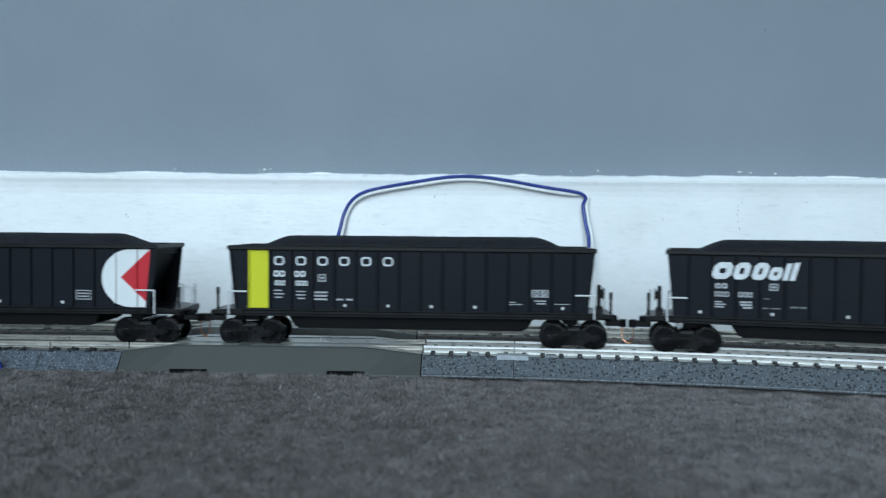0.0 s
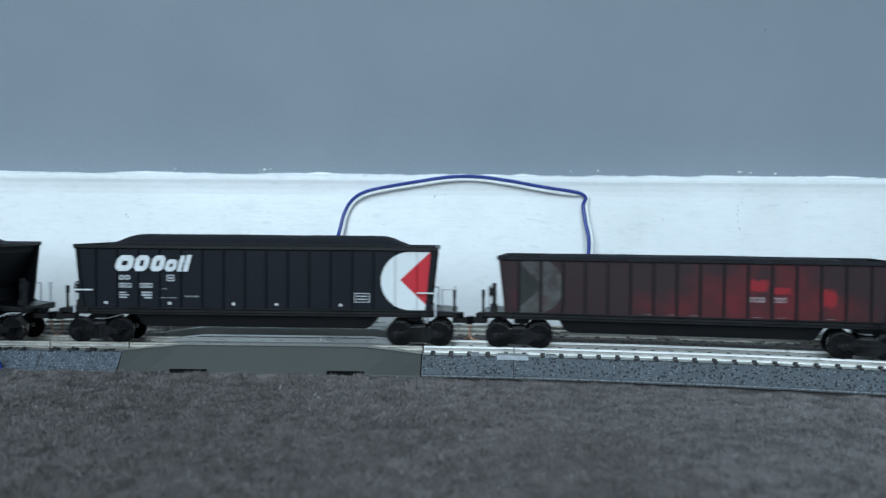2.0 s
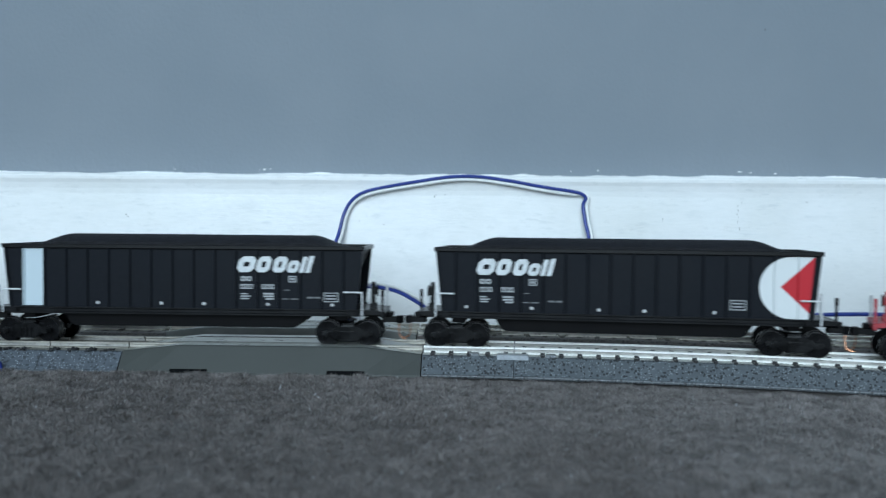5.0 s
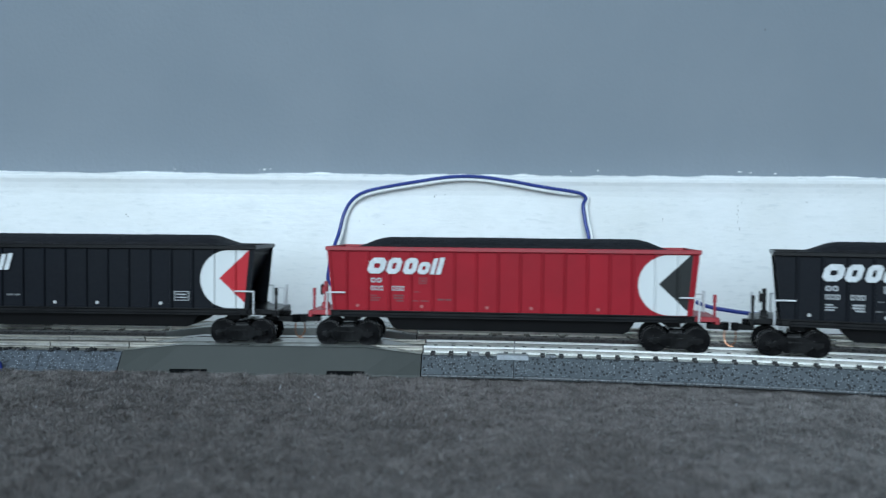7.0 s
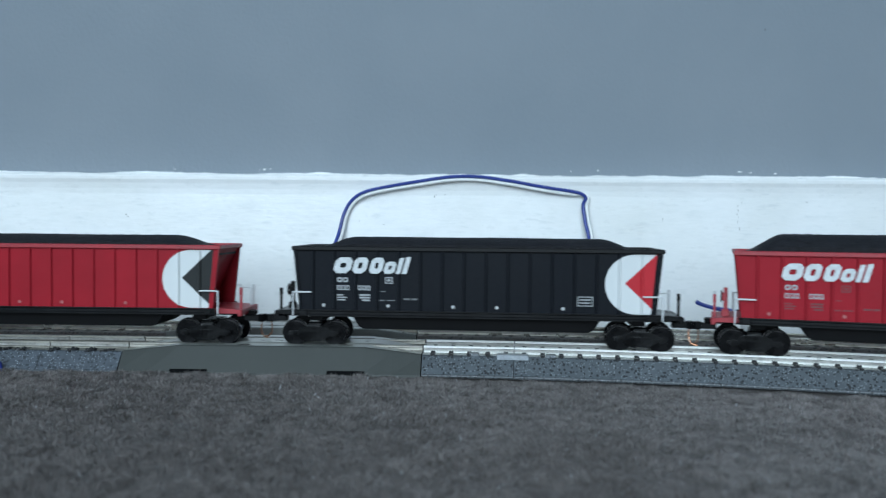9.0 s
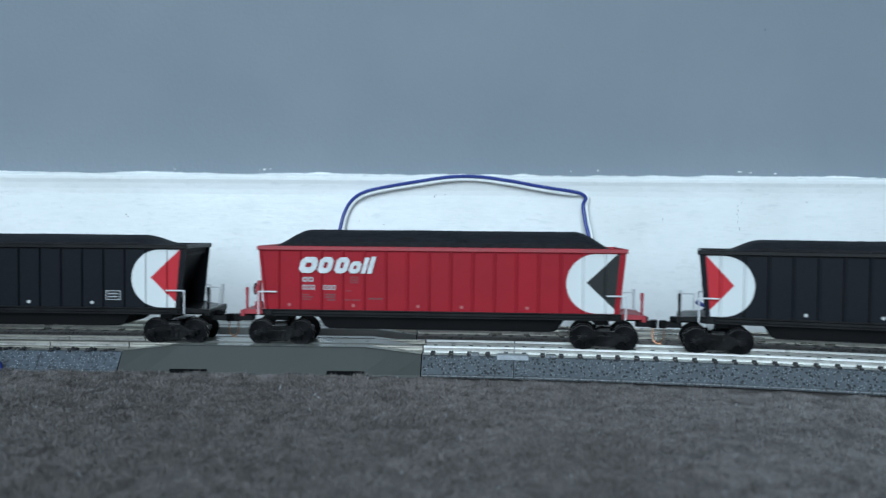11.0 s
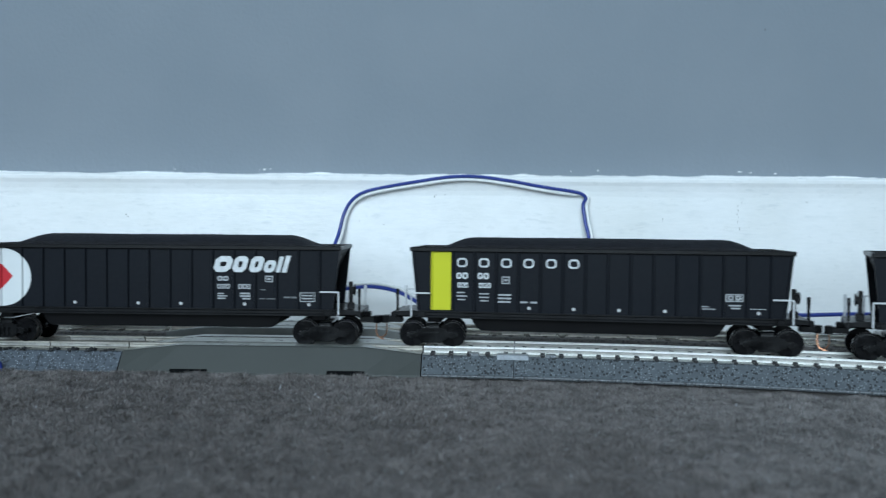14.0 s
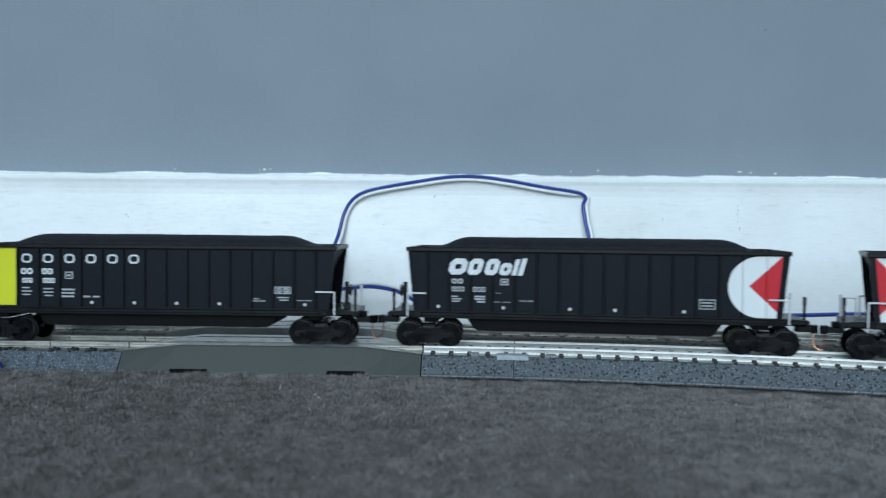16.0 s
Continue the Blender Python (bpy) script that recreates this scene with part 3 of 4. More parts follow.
def rerailer(label, c0, c1, side, taper, slots, body):
    ob = thing("rerailer_crossing", label, "model crossing", "model railway track")
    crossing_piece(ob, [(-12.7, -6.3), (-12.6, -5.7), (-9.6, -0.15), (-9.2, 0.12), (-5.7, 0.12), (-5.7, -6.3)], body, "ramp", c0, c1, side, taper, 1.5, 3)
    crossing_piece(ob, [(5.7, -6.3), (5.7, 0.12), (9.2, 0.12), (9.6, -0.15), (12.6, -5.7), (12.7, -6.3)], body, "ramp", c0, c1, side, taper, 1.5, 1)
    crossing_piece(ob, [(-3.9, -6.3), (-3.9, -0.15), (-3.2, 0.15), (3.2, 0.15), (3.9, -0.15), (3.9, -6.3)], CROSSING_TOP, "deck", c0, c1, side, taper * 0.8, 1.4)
    for c in (-4.92, 4.92):
        part("rail", sweep(bmesh.new(), rail_profile(c), c0, c1, side), RAIL_DULL, ob)
    part("bed", sweep(bmesh.new(), [(-8, -6.3), (-8, -1.6), (8, -1.6), (8, -6.3)], c0, c1, side), CROSSING, ob)
    # slots are slightly proud strips, their inner shade given by near-black colour
    for s in slots:
        part("slot", sweep(bmesh.new(), [(-12.85, -6.0), (-12.55, -5.0), (-12.0, -5.0), (-12.2, -6.0)], s - 1.0, s + 7.6, side), SLOT, ob, "near-black strip for a slot's shaded inside")


rerailer("grey-green plastic rerailer crossing with tapered deck ends", -74.3, -4.4, 0, 13.5, (-61.2, -25.0), CROSSING)
rerailer("grey plastic rerailer crossing on the rear track", -76.0, -8.0, 33, 11.0, (), CROSSING_REAR)

# ---- twin feeder wire ----
wire = thing("feeder_wire", "blue and white twin feeder wire arched against the baseboard", "wire")
ARCH = [(-1.5, 245, 7.5), (-4.5, 247, 9.6), (-9.1, 249.5, 12.3), (-14.4, 252, 14.6), (-22.4, 256, 15.5), (-31.6, 260, 14.4), (-34.8, 262, 15.4), (-36.4, 263.5, 18), (-35.4, 269, 26.6), (-34.2, 273.1, 31.6), (-32.6, 274.3, 38.2), (-29.6, 274.3, 42.9), (-23.6, 274.3, 45.9), (-8.2, 274, 48.8), (2.8, 273.7, 50.4), (12, 273.7, 50.4), (22, 273.3, 49.1), (32.3, 273.1, 47.3), (42.5, 272.9, 45.8), (45.2, 272.8, 45), (46.4, 272.6, 43.6), (45.4, 271, 41.3), (46.0, 269.5, 35.6), (46.8, 268, 31.1), (46.5, 266, 26.6), (45.3, 263, 20.5), (43.8, 259.5, 15), (43.2, 257, 12.1), (43.4, 254, 9.3), (44.4, 250, 6.6)]
path_a = [p - Vector((0, 0.9 * min(1.0, max(0.0, (p.z - 42) / 3)), 0)) for p in smooth_line(ARCH, 7)]
path_b = []
for i, p in enumerate(path_a):
    d = (path_a[min(i + 1, len(path_a) - 1)] - path_a[max(i - 1, 0)]).normalized()
    inner = Vector((d.z, 0.0, -d.x)).normalized()
    # the pair turns over at the sharp bend
    turn = math.pi * min(1.0, max(0.0, (i / 7 - 17.5) / 3.0))
    path_b.append(p + 1.1 * (inner * math.cos(turn) + Vector((0, 1, 0)) * math.sin(turn)))
part("insulation", tube(bmesh.new(), path_a, 0.56, 10), BLUE, wire, "blue insulated wire")
part("insulation", tube(bmesh.new(), path_b, 0.54, 10), WHITE_WIRE, wire, "white insulated wire")

low = thing("feeder_wire", "blue and white twin wire lying low behind the track", "wire")
LOW = [(76.4, 250.4, 12.2), (78.6, 250.0, 11.2), (84.0, 249.5, 10.0), (95.9, 249.0, 8.6), (107.9, 248.6, 8.6), (119.9, 248.2, 9.0), (133.9, 247.8, 9.0), (159.9, 246.0, 8.1), (175.9, 245.0, 1.7)]
low_a = smooth_line(LOW, 6)
part("insulation", tube(bmesh.new(), low_a, 0.62, 8), BLUE, low, "blue insulated wire")
part("insulation", tube(bmesh.new(), [p + Vector((0, 1.2, 0.3)) for p in low_a], 0.6, 8), WHITE_WIRE, low, "white insulated wire")

x_, y_, th_ = line(-101.5, -13.6)
stub = thing("wire_end", "blue wire end poking out beside the pale track", "wire")
part("insulation", tube(bmesh.new(), smooth_line([(x_ - 9, y_ - 0.2, 0.2), (x_ - 4, y_ - 0.3, 1.4), (x_ - 0.6, y_ - 0.2, 2.6), (x_ + 0.3, y_, 1.9), (x_ + 0.4, y_, 0.2)], 5), 0.6, 8), BLUE, stub, "blue insulated wire")

# ---- gondola cars; local space in millimetres, x along the track, rail top at 0 ----
E_, HW, SLANT = 42.2, 9.3, 1.5
PANELS = [-37.5 + 5.0 * i for i in range(16)]
cache = {}


def once(key, make):
    if key not in cache:
        cache[key] = make()
    return cache[key]


def side_mesh(paint, rim):
    def make():
        bm = bmesh.new()
        z0, z1 = 8.5, rim - 0.9

        def end(z):
            return E_ - SLANT * (rim - z) / (rim - 8.5)
        # sheet with thickness, slanted at both ends
        prism(bm, [(-end(z0), z0), (end(z0), z0), (end(z1), z1), (-end(z1), z1)], "y", -HW + 0.35, -HW + 0.8)
        return mesh_of("side_wall", bm, PAINT[paint])
    return once(("side", paint, rim), make)


def rib_mesh(paint, rim, x):
    def make():
        bm = prism(bmesh.new(), [(x - 0.36, -HW + 0.36), (x - 0.16, -HW - 0.12), (x + 0.16, -HW - 0.12), (x + 0.36, -HW + 0.36)], "z", 8.72, rim - 1.02)
        return mesh_of("rib", bm, PAINT[paint])
    return once(("rib", paint, rim, x), make)


def corner_mesh(paint, rim, sx):
    def make():
        z0, z1 = 8.72, rim - 1.02
        a, b = (E_ - SLANT - 0.03) * sx, (E_ - 0.1) * sx
        bm = prism(bmesh.new(), [(a, z0), (a - 0.6 * sx, z0), (b - 0.6 * sx, z1), (b, z1)], "y", -HW - 0.08, -HW + 0.36)
        return mesh_of("corner_post", bm, PAINT[paint])
    return once(("corner", paint, rim, sx), make)


def ribbed_side(car, paint, rim, at=None):
    wall = part("side_wall", side_mesh(paint, rim), None, car, at=at)
    for x in PANELS:
        part("rib", rib_mesh("soot" if paint == "red_grime" else paint, rim, x), None, wall)
    for sx in (-1, 1):
        part("corner_post", corner_mesh(paint, rim, sx), None, wall)


def chord_mesh(mat, rim):
    def make():
        bm = bmesh.new()
        for y in (-HW - 0.35, HW - 0.45):
            box(bm, -E_ - 0.3, E_ + 0.3, y, y + 0.8, rim - 1.0, rim, 0.14)
        for x in (-E_ - 0.3, E_ - 0.5):
            box(bm, x, x + 0.8, -HW - 0.28, HW + 0.28, rim - 0.95, rim - 0.03, 0.14)
        return mesh_of("top_chord", bm, mat)
    return once(("chord", mat.name, rim), make)


def end_mesh(mat, rim, sx):
    def make():
        bm = bmesh.new()
        # sloping end sheet, hanging inboard towards the bottom
        outer = [((E_ - 0.4) * sx, rim - 0.9), ((E_ - 5.2) * sx, 12.0), ((E_ - 5.2) * sx, 8.4), ((E_ - 5.7) * sx, 8.4), ((E_ - 5.8) * sx, 12.2), ((E_ - 1.0) * sx, rim - 0.9)]
        prism(bm, outer, "y", -HW + 0.6, HW - 0.6)
        return mesh_of("end_wall", bm, mat)
    return once(("end", mat.name, rim, sx), make)


def coal_mesh(height, rim, seed, low, lead=4.0):
    def make():
        bm = bmesh.new()
        nx, ny = 110, 20
        grid = []
        for i in range(nx + 1):
            u = -1 + 2 * i / nx
            row = []
            for j in range(ny + 1):
                w = -1 + 2 * j / ny
                x, y = u * (E_ - 0.9), w * (HW - 0.75)
                a = min(1.0, max(0.0, (E_ - lead - abs(x)) / 9.5))
                rise = (a * a * (3 - 2 * a)) * (1 - 0.62 * abs(w) ** 3.2)
                grain = 0.09 * noise.noise((x * 0.9, y * 0.9, seed)) + 0.08 * noise.noise((x * 2.3, y * 2.3, seed + 3))
                swell = 0.1 * noise.noise((x * 0.07, y * 0.1, seed + 9))
                row.append(bm.verts.new((x, y, rim - low + height * rise + (grain + swell) * (0.35 + 0.65 * rise))))
            grid.append(row)
        for i in range(nx):
            for j in range(ny):
                bm.faces.new((grid[i][j], grid[i + 1][j], grid[i + 1][j + 1], grid[i][j + 1]))
        edge = [grid[i][0] for i in range(nx + 1)] + [grid[nx][j] for j in range(1, ny + 1)] + [grid[i][ny] for i in range(nx - 1, -1, -1)] + [grid[0][j] for j in range(ny - 1, 0, -1)]
        base = [bm.verts.new((v.co.x, v.co.y, rim - low - 2.0)) for v in edge]
        for i in range(len(edge)):
            bm.faces.new((edge[i], edge[(i + 1) % len(edge)], base[(i + 1) % len(edge)], base[i]))
        bm.faces.new(base)
        return mesh_of("coal_load", bm, COAL)
    return once(("coal", height, rim, seed), make)


def tub_mesh():
    bm = bmesh.new()
    prism(bm, [(-28.7, 7.4), (28.7, 7.4), (27.0, 4.8), (25.9, 4.2), (-25.9, 4.2), (-27.0, 4.8)], "y", -7.6, 7.6)
    box(bm, -48.5, 48.5, -1.6, 1.6, 6.3, 7.4, 0.2)
    box(bm, -41.0, 41.0, -HW + 0.9, HW - 0.9, 7.0, 8.5)
    for x in (-37, 37):
        box(bm, x - 1.6, x + 1.6, -7.4, 7.4, 5.9, 7.2, 0.2)
    return mesh_of("underframe", bm, TUB)


def sill_mesh(mat):
    bm = bmesh.new()
    prism(bm, [(-HW - 0.35, 7.2), (-HW - 0.35, 7.5), (-HW - 0.1, 7.75), (-HW - 0.1, 8.25), (-HW - 0.3, 8.45), (-HW - 0.3, 8.7), (-HW + 0.7, 8.7), (-HW + 0.7, 7.2)], "x", -41.2, 41.2)
    for x in (-39.6, 39.6):
        box(bm, x - 0.9, x + 0.9, -HW - 0.55, -HW, 7.3, 8.5, 0.12)
    return mesh_of("side_sill", bm, mat)


def platform_mesh(mat, sx):
    bm = bmesh.new()
    prism(bm, [(36.5 * sx, 7.3), (46.6 * sx, 7.3), (46.6 * sx, 8.0), (45.2 * sx, 8.3), (40.5 * sx, 8.6), (36.5 * sx, 8.6)], "y", -7.4, 7.4)
    box(bm, min(46.0 * sx, 47.0 * sx), max(46.0 * sx, 47.0 * sx), -7.6, 7.6, 6.7, 8.2, 0.15)
    return mesh_of("end_platform", bm, mat)


def truck_mesh():
    bm = bmesh.new()
    box(bm, -1.7, 1.7, -5.6, 5.6, 2.2, 5.4, 0.3)
    box(bm, -0.5, 0.5, -6.9, 6.9, 3.0, 4.4, 0.15)
    box(bm, -7.0, 7.0, -1.0, 1.0, 2.6, 3.8, 0.2)
    return mesh_of("truck", bm, TRUCK)


def sideframe_mesh():
    bm = bmesh.new()
    # cast frame: arched top bar, dipped bottom bar, journal boxes, spring nest
    prism(bm, [(-5.9, 2.4), (-5.9, 3.2), (-3.9, 3.4), (-2.2, 4.5), (2.2, 4.5), (3.9, 3.4), (5.9, 3.2), (5.9, 2.4), (4.0, 2.3), (2.0, 1.0), (-2.0, 1.0), (-4.0, 2.3)], "y", -6.9, -5.9)
    for x in (-4.7, 4.7):
        prism(bm, ring(x, 2.8, 0.8, 10), "y", -7.5, -6.8)
        prism(bm, ring(x, 2.8, 0.42, 8), "y", -7.75, -7.45)
    for x in (-1.1, 0.0, 1.1):
        prism(bm, [(x - 0.36, 1.5), (x - 0.36, 3.4), (x + 0.36, 3.4), (x + 0.36, 1.5)], "y", -7.25, -6.85)
    box(bm, -2.0, 2.0, -7.2, -6.85, 1.0, 1.45, 0.08)
    for x in (-3.2, 3.2):
        box(bm, x - 0.25, x + 0.25, -7.1, -6.85, 2.0, 4.2, 0.06)
    return mesh_of("sideframe", bm, TRUCK)


def wheelset_mesh():
    bm = bmesh.new()
    prism(bm, ring(0, 0, 0.6, 8), "y", -6.0, 6.0)
    for s in (-1, 1):
        # tread, flange, dished face with spokes to show the turn
        for r0, a, b in ((2.75, 4.35, 5.6), (3.2, 4.0, 4.35), (1.0, 3.9, 5.75)):
            old = len(bm.faces)
            prism(bm, ring(0, 0, r0, 24), "y", s * a, s * b)
            bm.faces.ensure_lookup_table()
            if r0 > 2:
                for f in list(bm.faces)[old + 2:]:
                    f.material_index = 1
        for k in range(3):
            q = bmesh.new()
            box(q, -0.2, 0.2, min(s * 5.55, s * 5.72), max(s * 5.55, s * 5.72), 0.9, 2.3)
            q.transform(Matrix.Rotation(2 * math.pi * k / 3, 4, "Y"))
            me = bpy.data.meshes.new("tmp")
            q.to_mesh(me)
            q.free()
            bm.from_mesh(me)
            bpy.data.meshes.remove(me)
    return mesh_of("wheel_set", bm, [WHEEL, STEEL])


WHEEL = worn("dark_wheel_metal", (0.004, 0.004, 0.0048), 0.28, 0.0, 300, 0.3, 2000, 0.02, spec=0.12)


def grab_mesh(sx):
    """A bent grab iron on the near side: a post and a bar running inboard."""
    x = (E_ - 0.2) * sx
    return mesh_of("grab_iron", tube(bmesh.new(), smooth_line([(x, -HW - 0.65, 7.4), (x, -HW - 0.65, 12.2), (x - 0.3 * sx, -HW - 0.65, 12.75), (x - 4.3 * sx, -HW - 0.65, 12.8)], 3), 0.2, 6), GREY_METAL)


def post_mesh(mat):
    bm = box(bmesh.new(), -0.28, 0.28, -0.2, 0.2, 0, 5.2, 0.06)
    box(bm, -0.36, 0.36, -0.3, 0.3, 3.6, 5.4, 0.08)
    return mesh_of("post", bm, mat)


def rail_loop_mesh():
    return mesh_of("end_rail", tube(bmesh.new(), smooth_line([(-1.4, 0, 0), (-1.4, 0, 3.9), (-1.1, 0, 4.3), (1.1, 0, 4.3), (1.4, 0, 3.9), (1.4, 0, 0)], 3), 0.18, 6), GREY_METAL)


def brake_mesh(mat):
    bm = box(bmesh.new(), -0.45, 0.45, -0.5, 0.5, 0, 6.6, 0.1)
    box(bm, -0.2, 0.8, -0.9, 0.9, 3.6, 5.4, 0.15)
    box(bm, -0.8, 0.9, -0.7, 0.7, 0, 1.6, 0.15)
    return mesh_of("brake_stand", bm, mat)


def brake_wheel_mesh():
    bm = bmesh.new()
    loop = [(0, 1.3 * math.cos(2 * math.pi * k / 14), 1.3 * math.sin(2 * math.pi * k / 14)) for k in range(15)]
    tube(bm, loop, 0.16, 5)
    for k in range(4):
        a = math.pi * k / 4
        tube(bm, [(0, -1.3 * math.cos(a), -1.3 * math.sin(a)), (0, 1.3 * math.cos(a), 1.3 * math.sin(a))], 0.1, 4)
    return mesh_of("brake_wheel", bm, BLACK)


def coupler_mesh():
    bm = box(bmesh.new(), -4.4, -0.9, -0.9, 0.9, 4.9, 6.3, 0.15)
    prism(bm, [(-1.0, -0.8), (-1.0, 0.9), (0.3, 1.3), (0.75, 0.9), (0.3, 0.2), (0.5, -0.6), (-0.2, -1.2)], "z", 4.7, 6.5)
    return mesh_of("coupler", bm, BLACK)


def pin_mesh():
    return mesh_of("trip_pin", tube(bmesh.new(), smooth_line([(-0.3, 0, 5.0), (-0.4, -0.1, 3.0), (-0.1, -0.3, 1.7), (0.8, -0.6, 1.0), (1.5, -0.8, 0.95)], 4), 0.16, 6), COPPER)


def bars_mesh(name, bars, mat, slant=0.0, y=-HW + 0.31):
    """Painted bars (x0, x1, z0, z1) as thin raised print; a fifth number opens a slot of that width."""
    bm = bmesh.new()
    for x0, x1, z0, z1, *hole in bars:
        def q(x, z):
            return (x + slant * (z - bars[0][2]), z)
        if hole:
            h = hole[0]
            cut = min(x1 - x0, z1 - z0) * 0.24 if h >= 0.3 else 0.0

            def eight(d):
                k = max(cut - 0.5 * d, 0.03)
                a0, a1, b0, b1 = x0 + d, x1 - d, z0 + d, z1 - d
                return [(a0 + k, b0), (a1 - k, b0), (a1, b0 + k), (a1, b1 - k), (a1 - k, b1), (a0 + k, b1), (a0, b1 - k), (a0, b0 + k)]
            rim, eye = eight(0.0), eight(h)
            for i in range(8):
                j = (i + 1) % 8
                prism(bm, [q(*rim[i]), q(*rim[j]), q(*eye[j]), q(*eye[i])], "y", y, y + 0.06)
        else:
            prism(bm, [q(x0, z0), q(x1, z0), q(x1, z1), q(x0, z1)], "y", y, y + 0.06)
    return mesh_of(name, bm, mat)


def digits(x, z, count, w, h, hole=0.24, gap=0.16):
    """A row of plain blocks, one for each character."""
    return [(x + i * (w + gap), x + i * (w + gap) + w, z, z + h, hole) for i in range(count)]


# the railway's name in slanted white blocks, the marks below it in plain bars
NAME = [(-32.9, -28.9, 17.2, 20.9, 1.3), (-28.5, -25.3, 17.2, 20.9, 1.15), (-24.6, -21.6, 17.2, 20.9, 1.15), (-21.2, -18.6, 17.2, 20.0, 0.95), (-18.2, -17.2, 17.2, 20.9), (-16.8, -15.7, 17.2, 21.1)]
MARKS = digits(-31.9, 15.1, 2, 1.2, 1.15, 0.34) + digits(-31.9, 13.3, 3, 0.85, 1.1) + digits(-27.0, 13.3, 3, 0.85, 1.1)
SMALL = [(-31.9, -30.4, 12.0, 12.3), (-31.9, -29.6, 11.45, 11.75), (-31.9, -30.0, 10.9, 11.2), (-26.6, -24.2, 12.0, 12.4), (-26.6, -24.2, 11.4, 11.8), (-26.0, -24.2, 10.8, 11.2),
         (-20.7, -18.9, 14.9, 16.4, 0.25), (-20.2, -19.4, 15.4, 15.9)]
FAINT = [(-21.8, -20.6, 13.0, 13.2), (-22.1, -20.8, 10.9, 11.15), (-20.3, -18.4, 10.9, 11.15), (-16.4, -14.9, 11.2, 11.6), (-14.6, -13.2, 11.2, 11.6)]
LABEL = [(23.2, 26.7, 10.4, 12.6, 0.2), (23.7, 26.1, 11.7, 12.0), (23.7, 26.1, 11.0, 11.3)]
DOTS_A = [-35, -20, -5, 5, 20]
DOTS_B = [-20, -5, 5, 20, 35]


def dots_mesh(xs, mat=PRINT_DOT):
    bm = bmesh.new()
    for x in xs:
        prism(bm, ring(x, 9.75, 0.4, 8), "y", -HW + 0.28, -HW + 0.36)
    return mesh_of("stencil_dot", bm, mat)


def shifted(bars, dx):
    return [(b[0] + dx, b[1] + dx, *b[2:]) for b in bars]


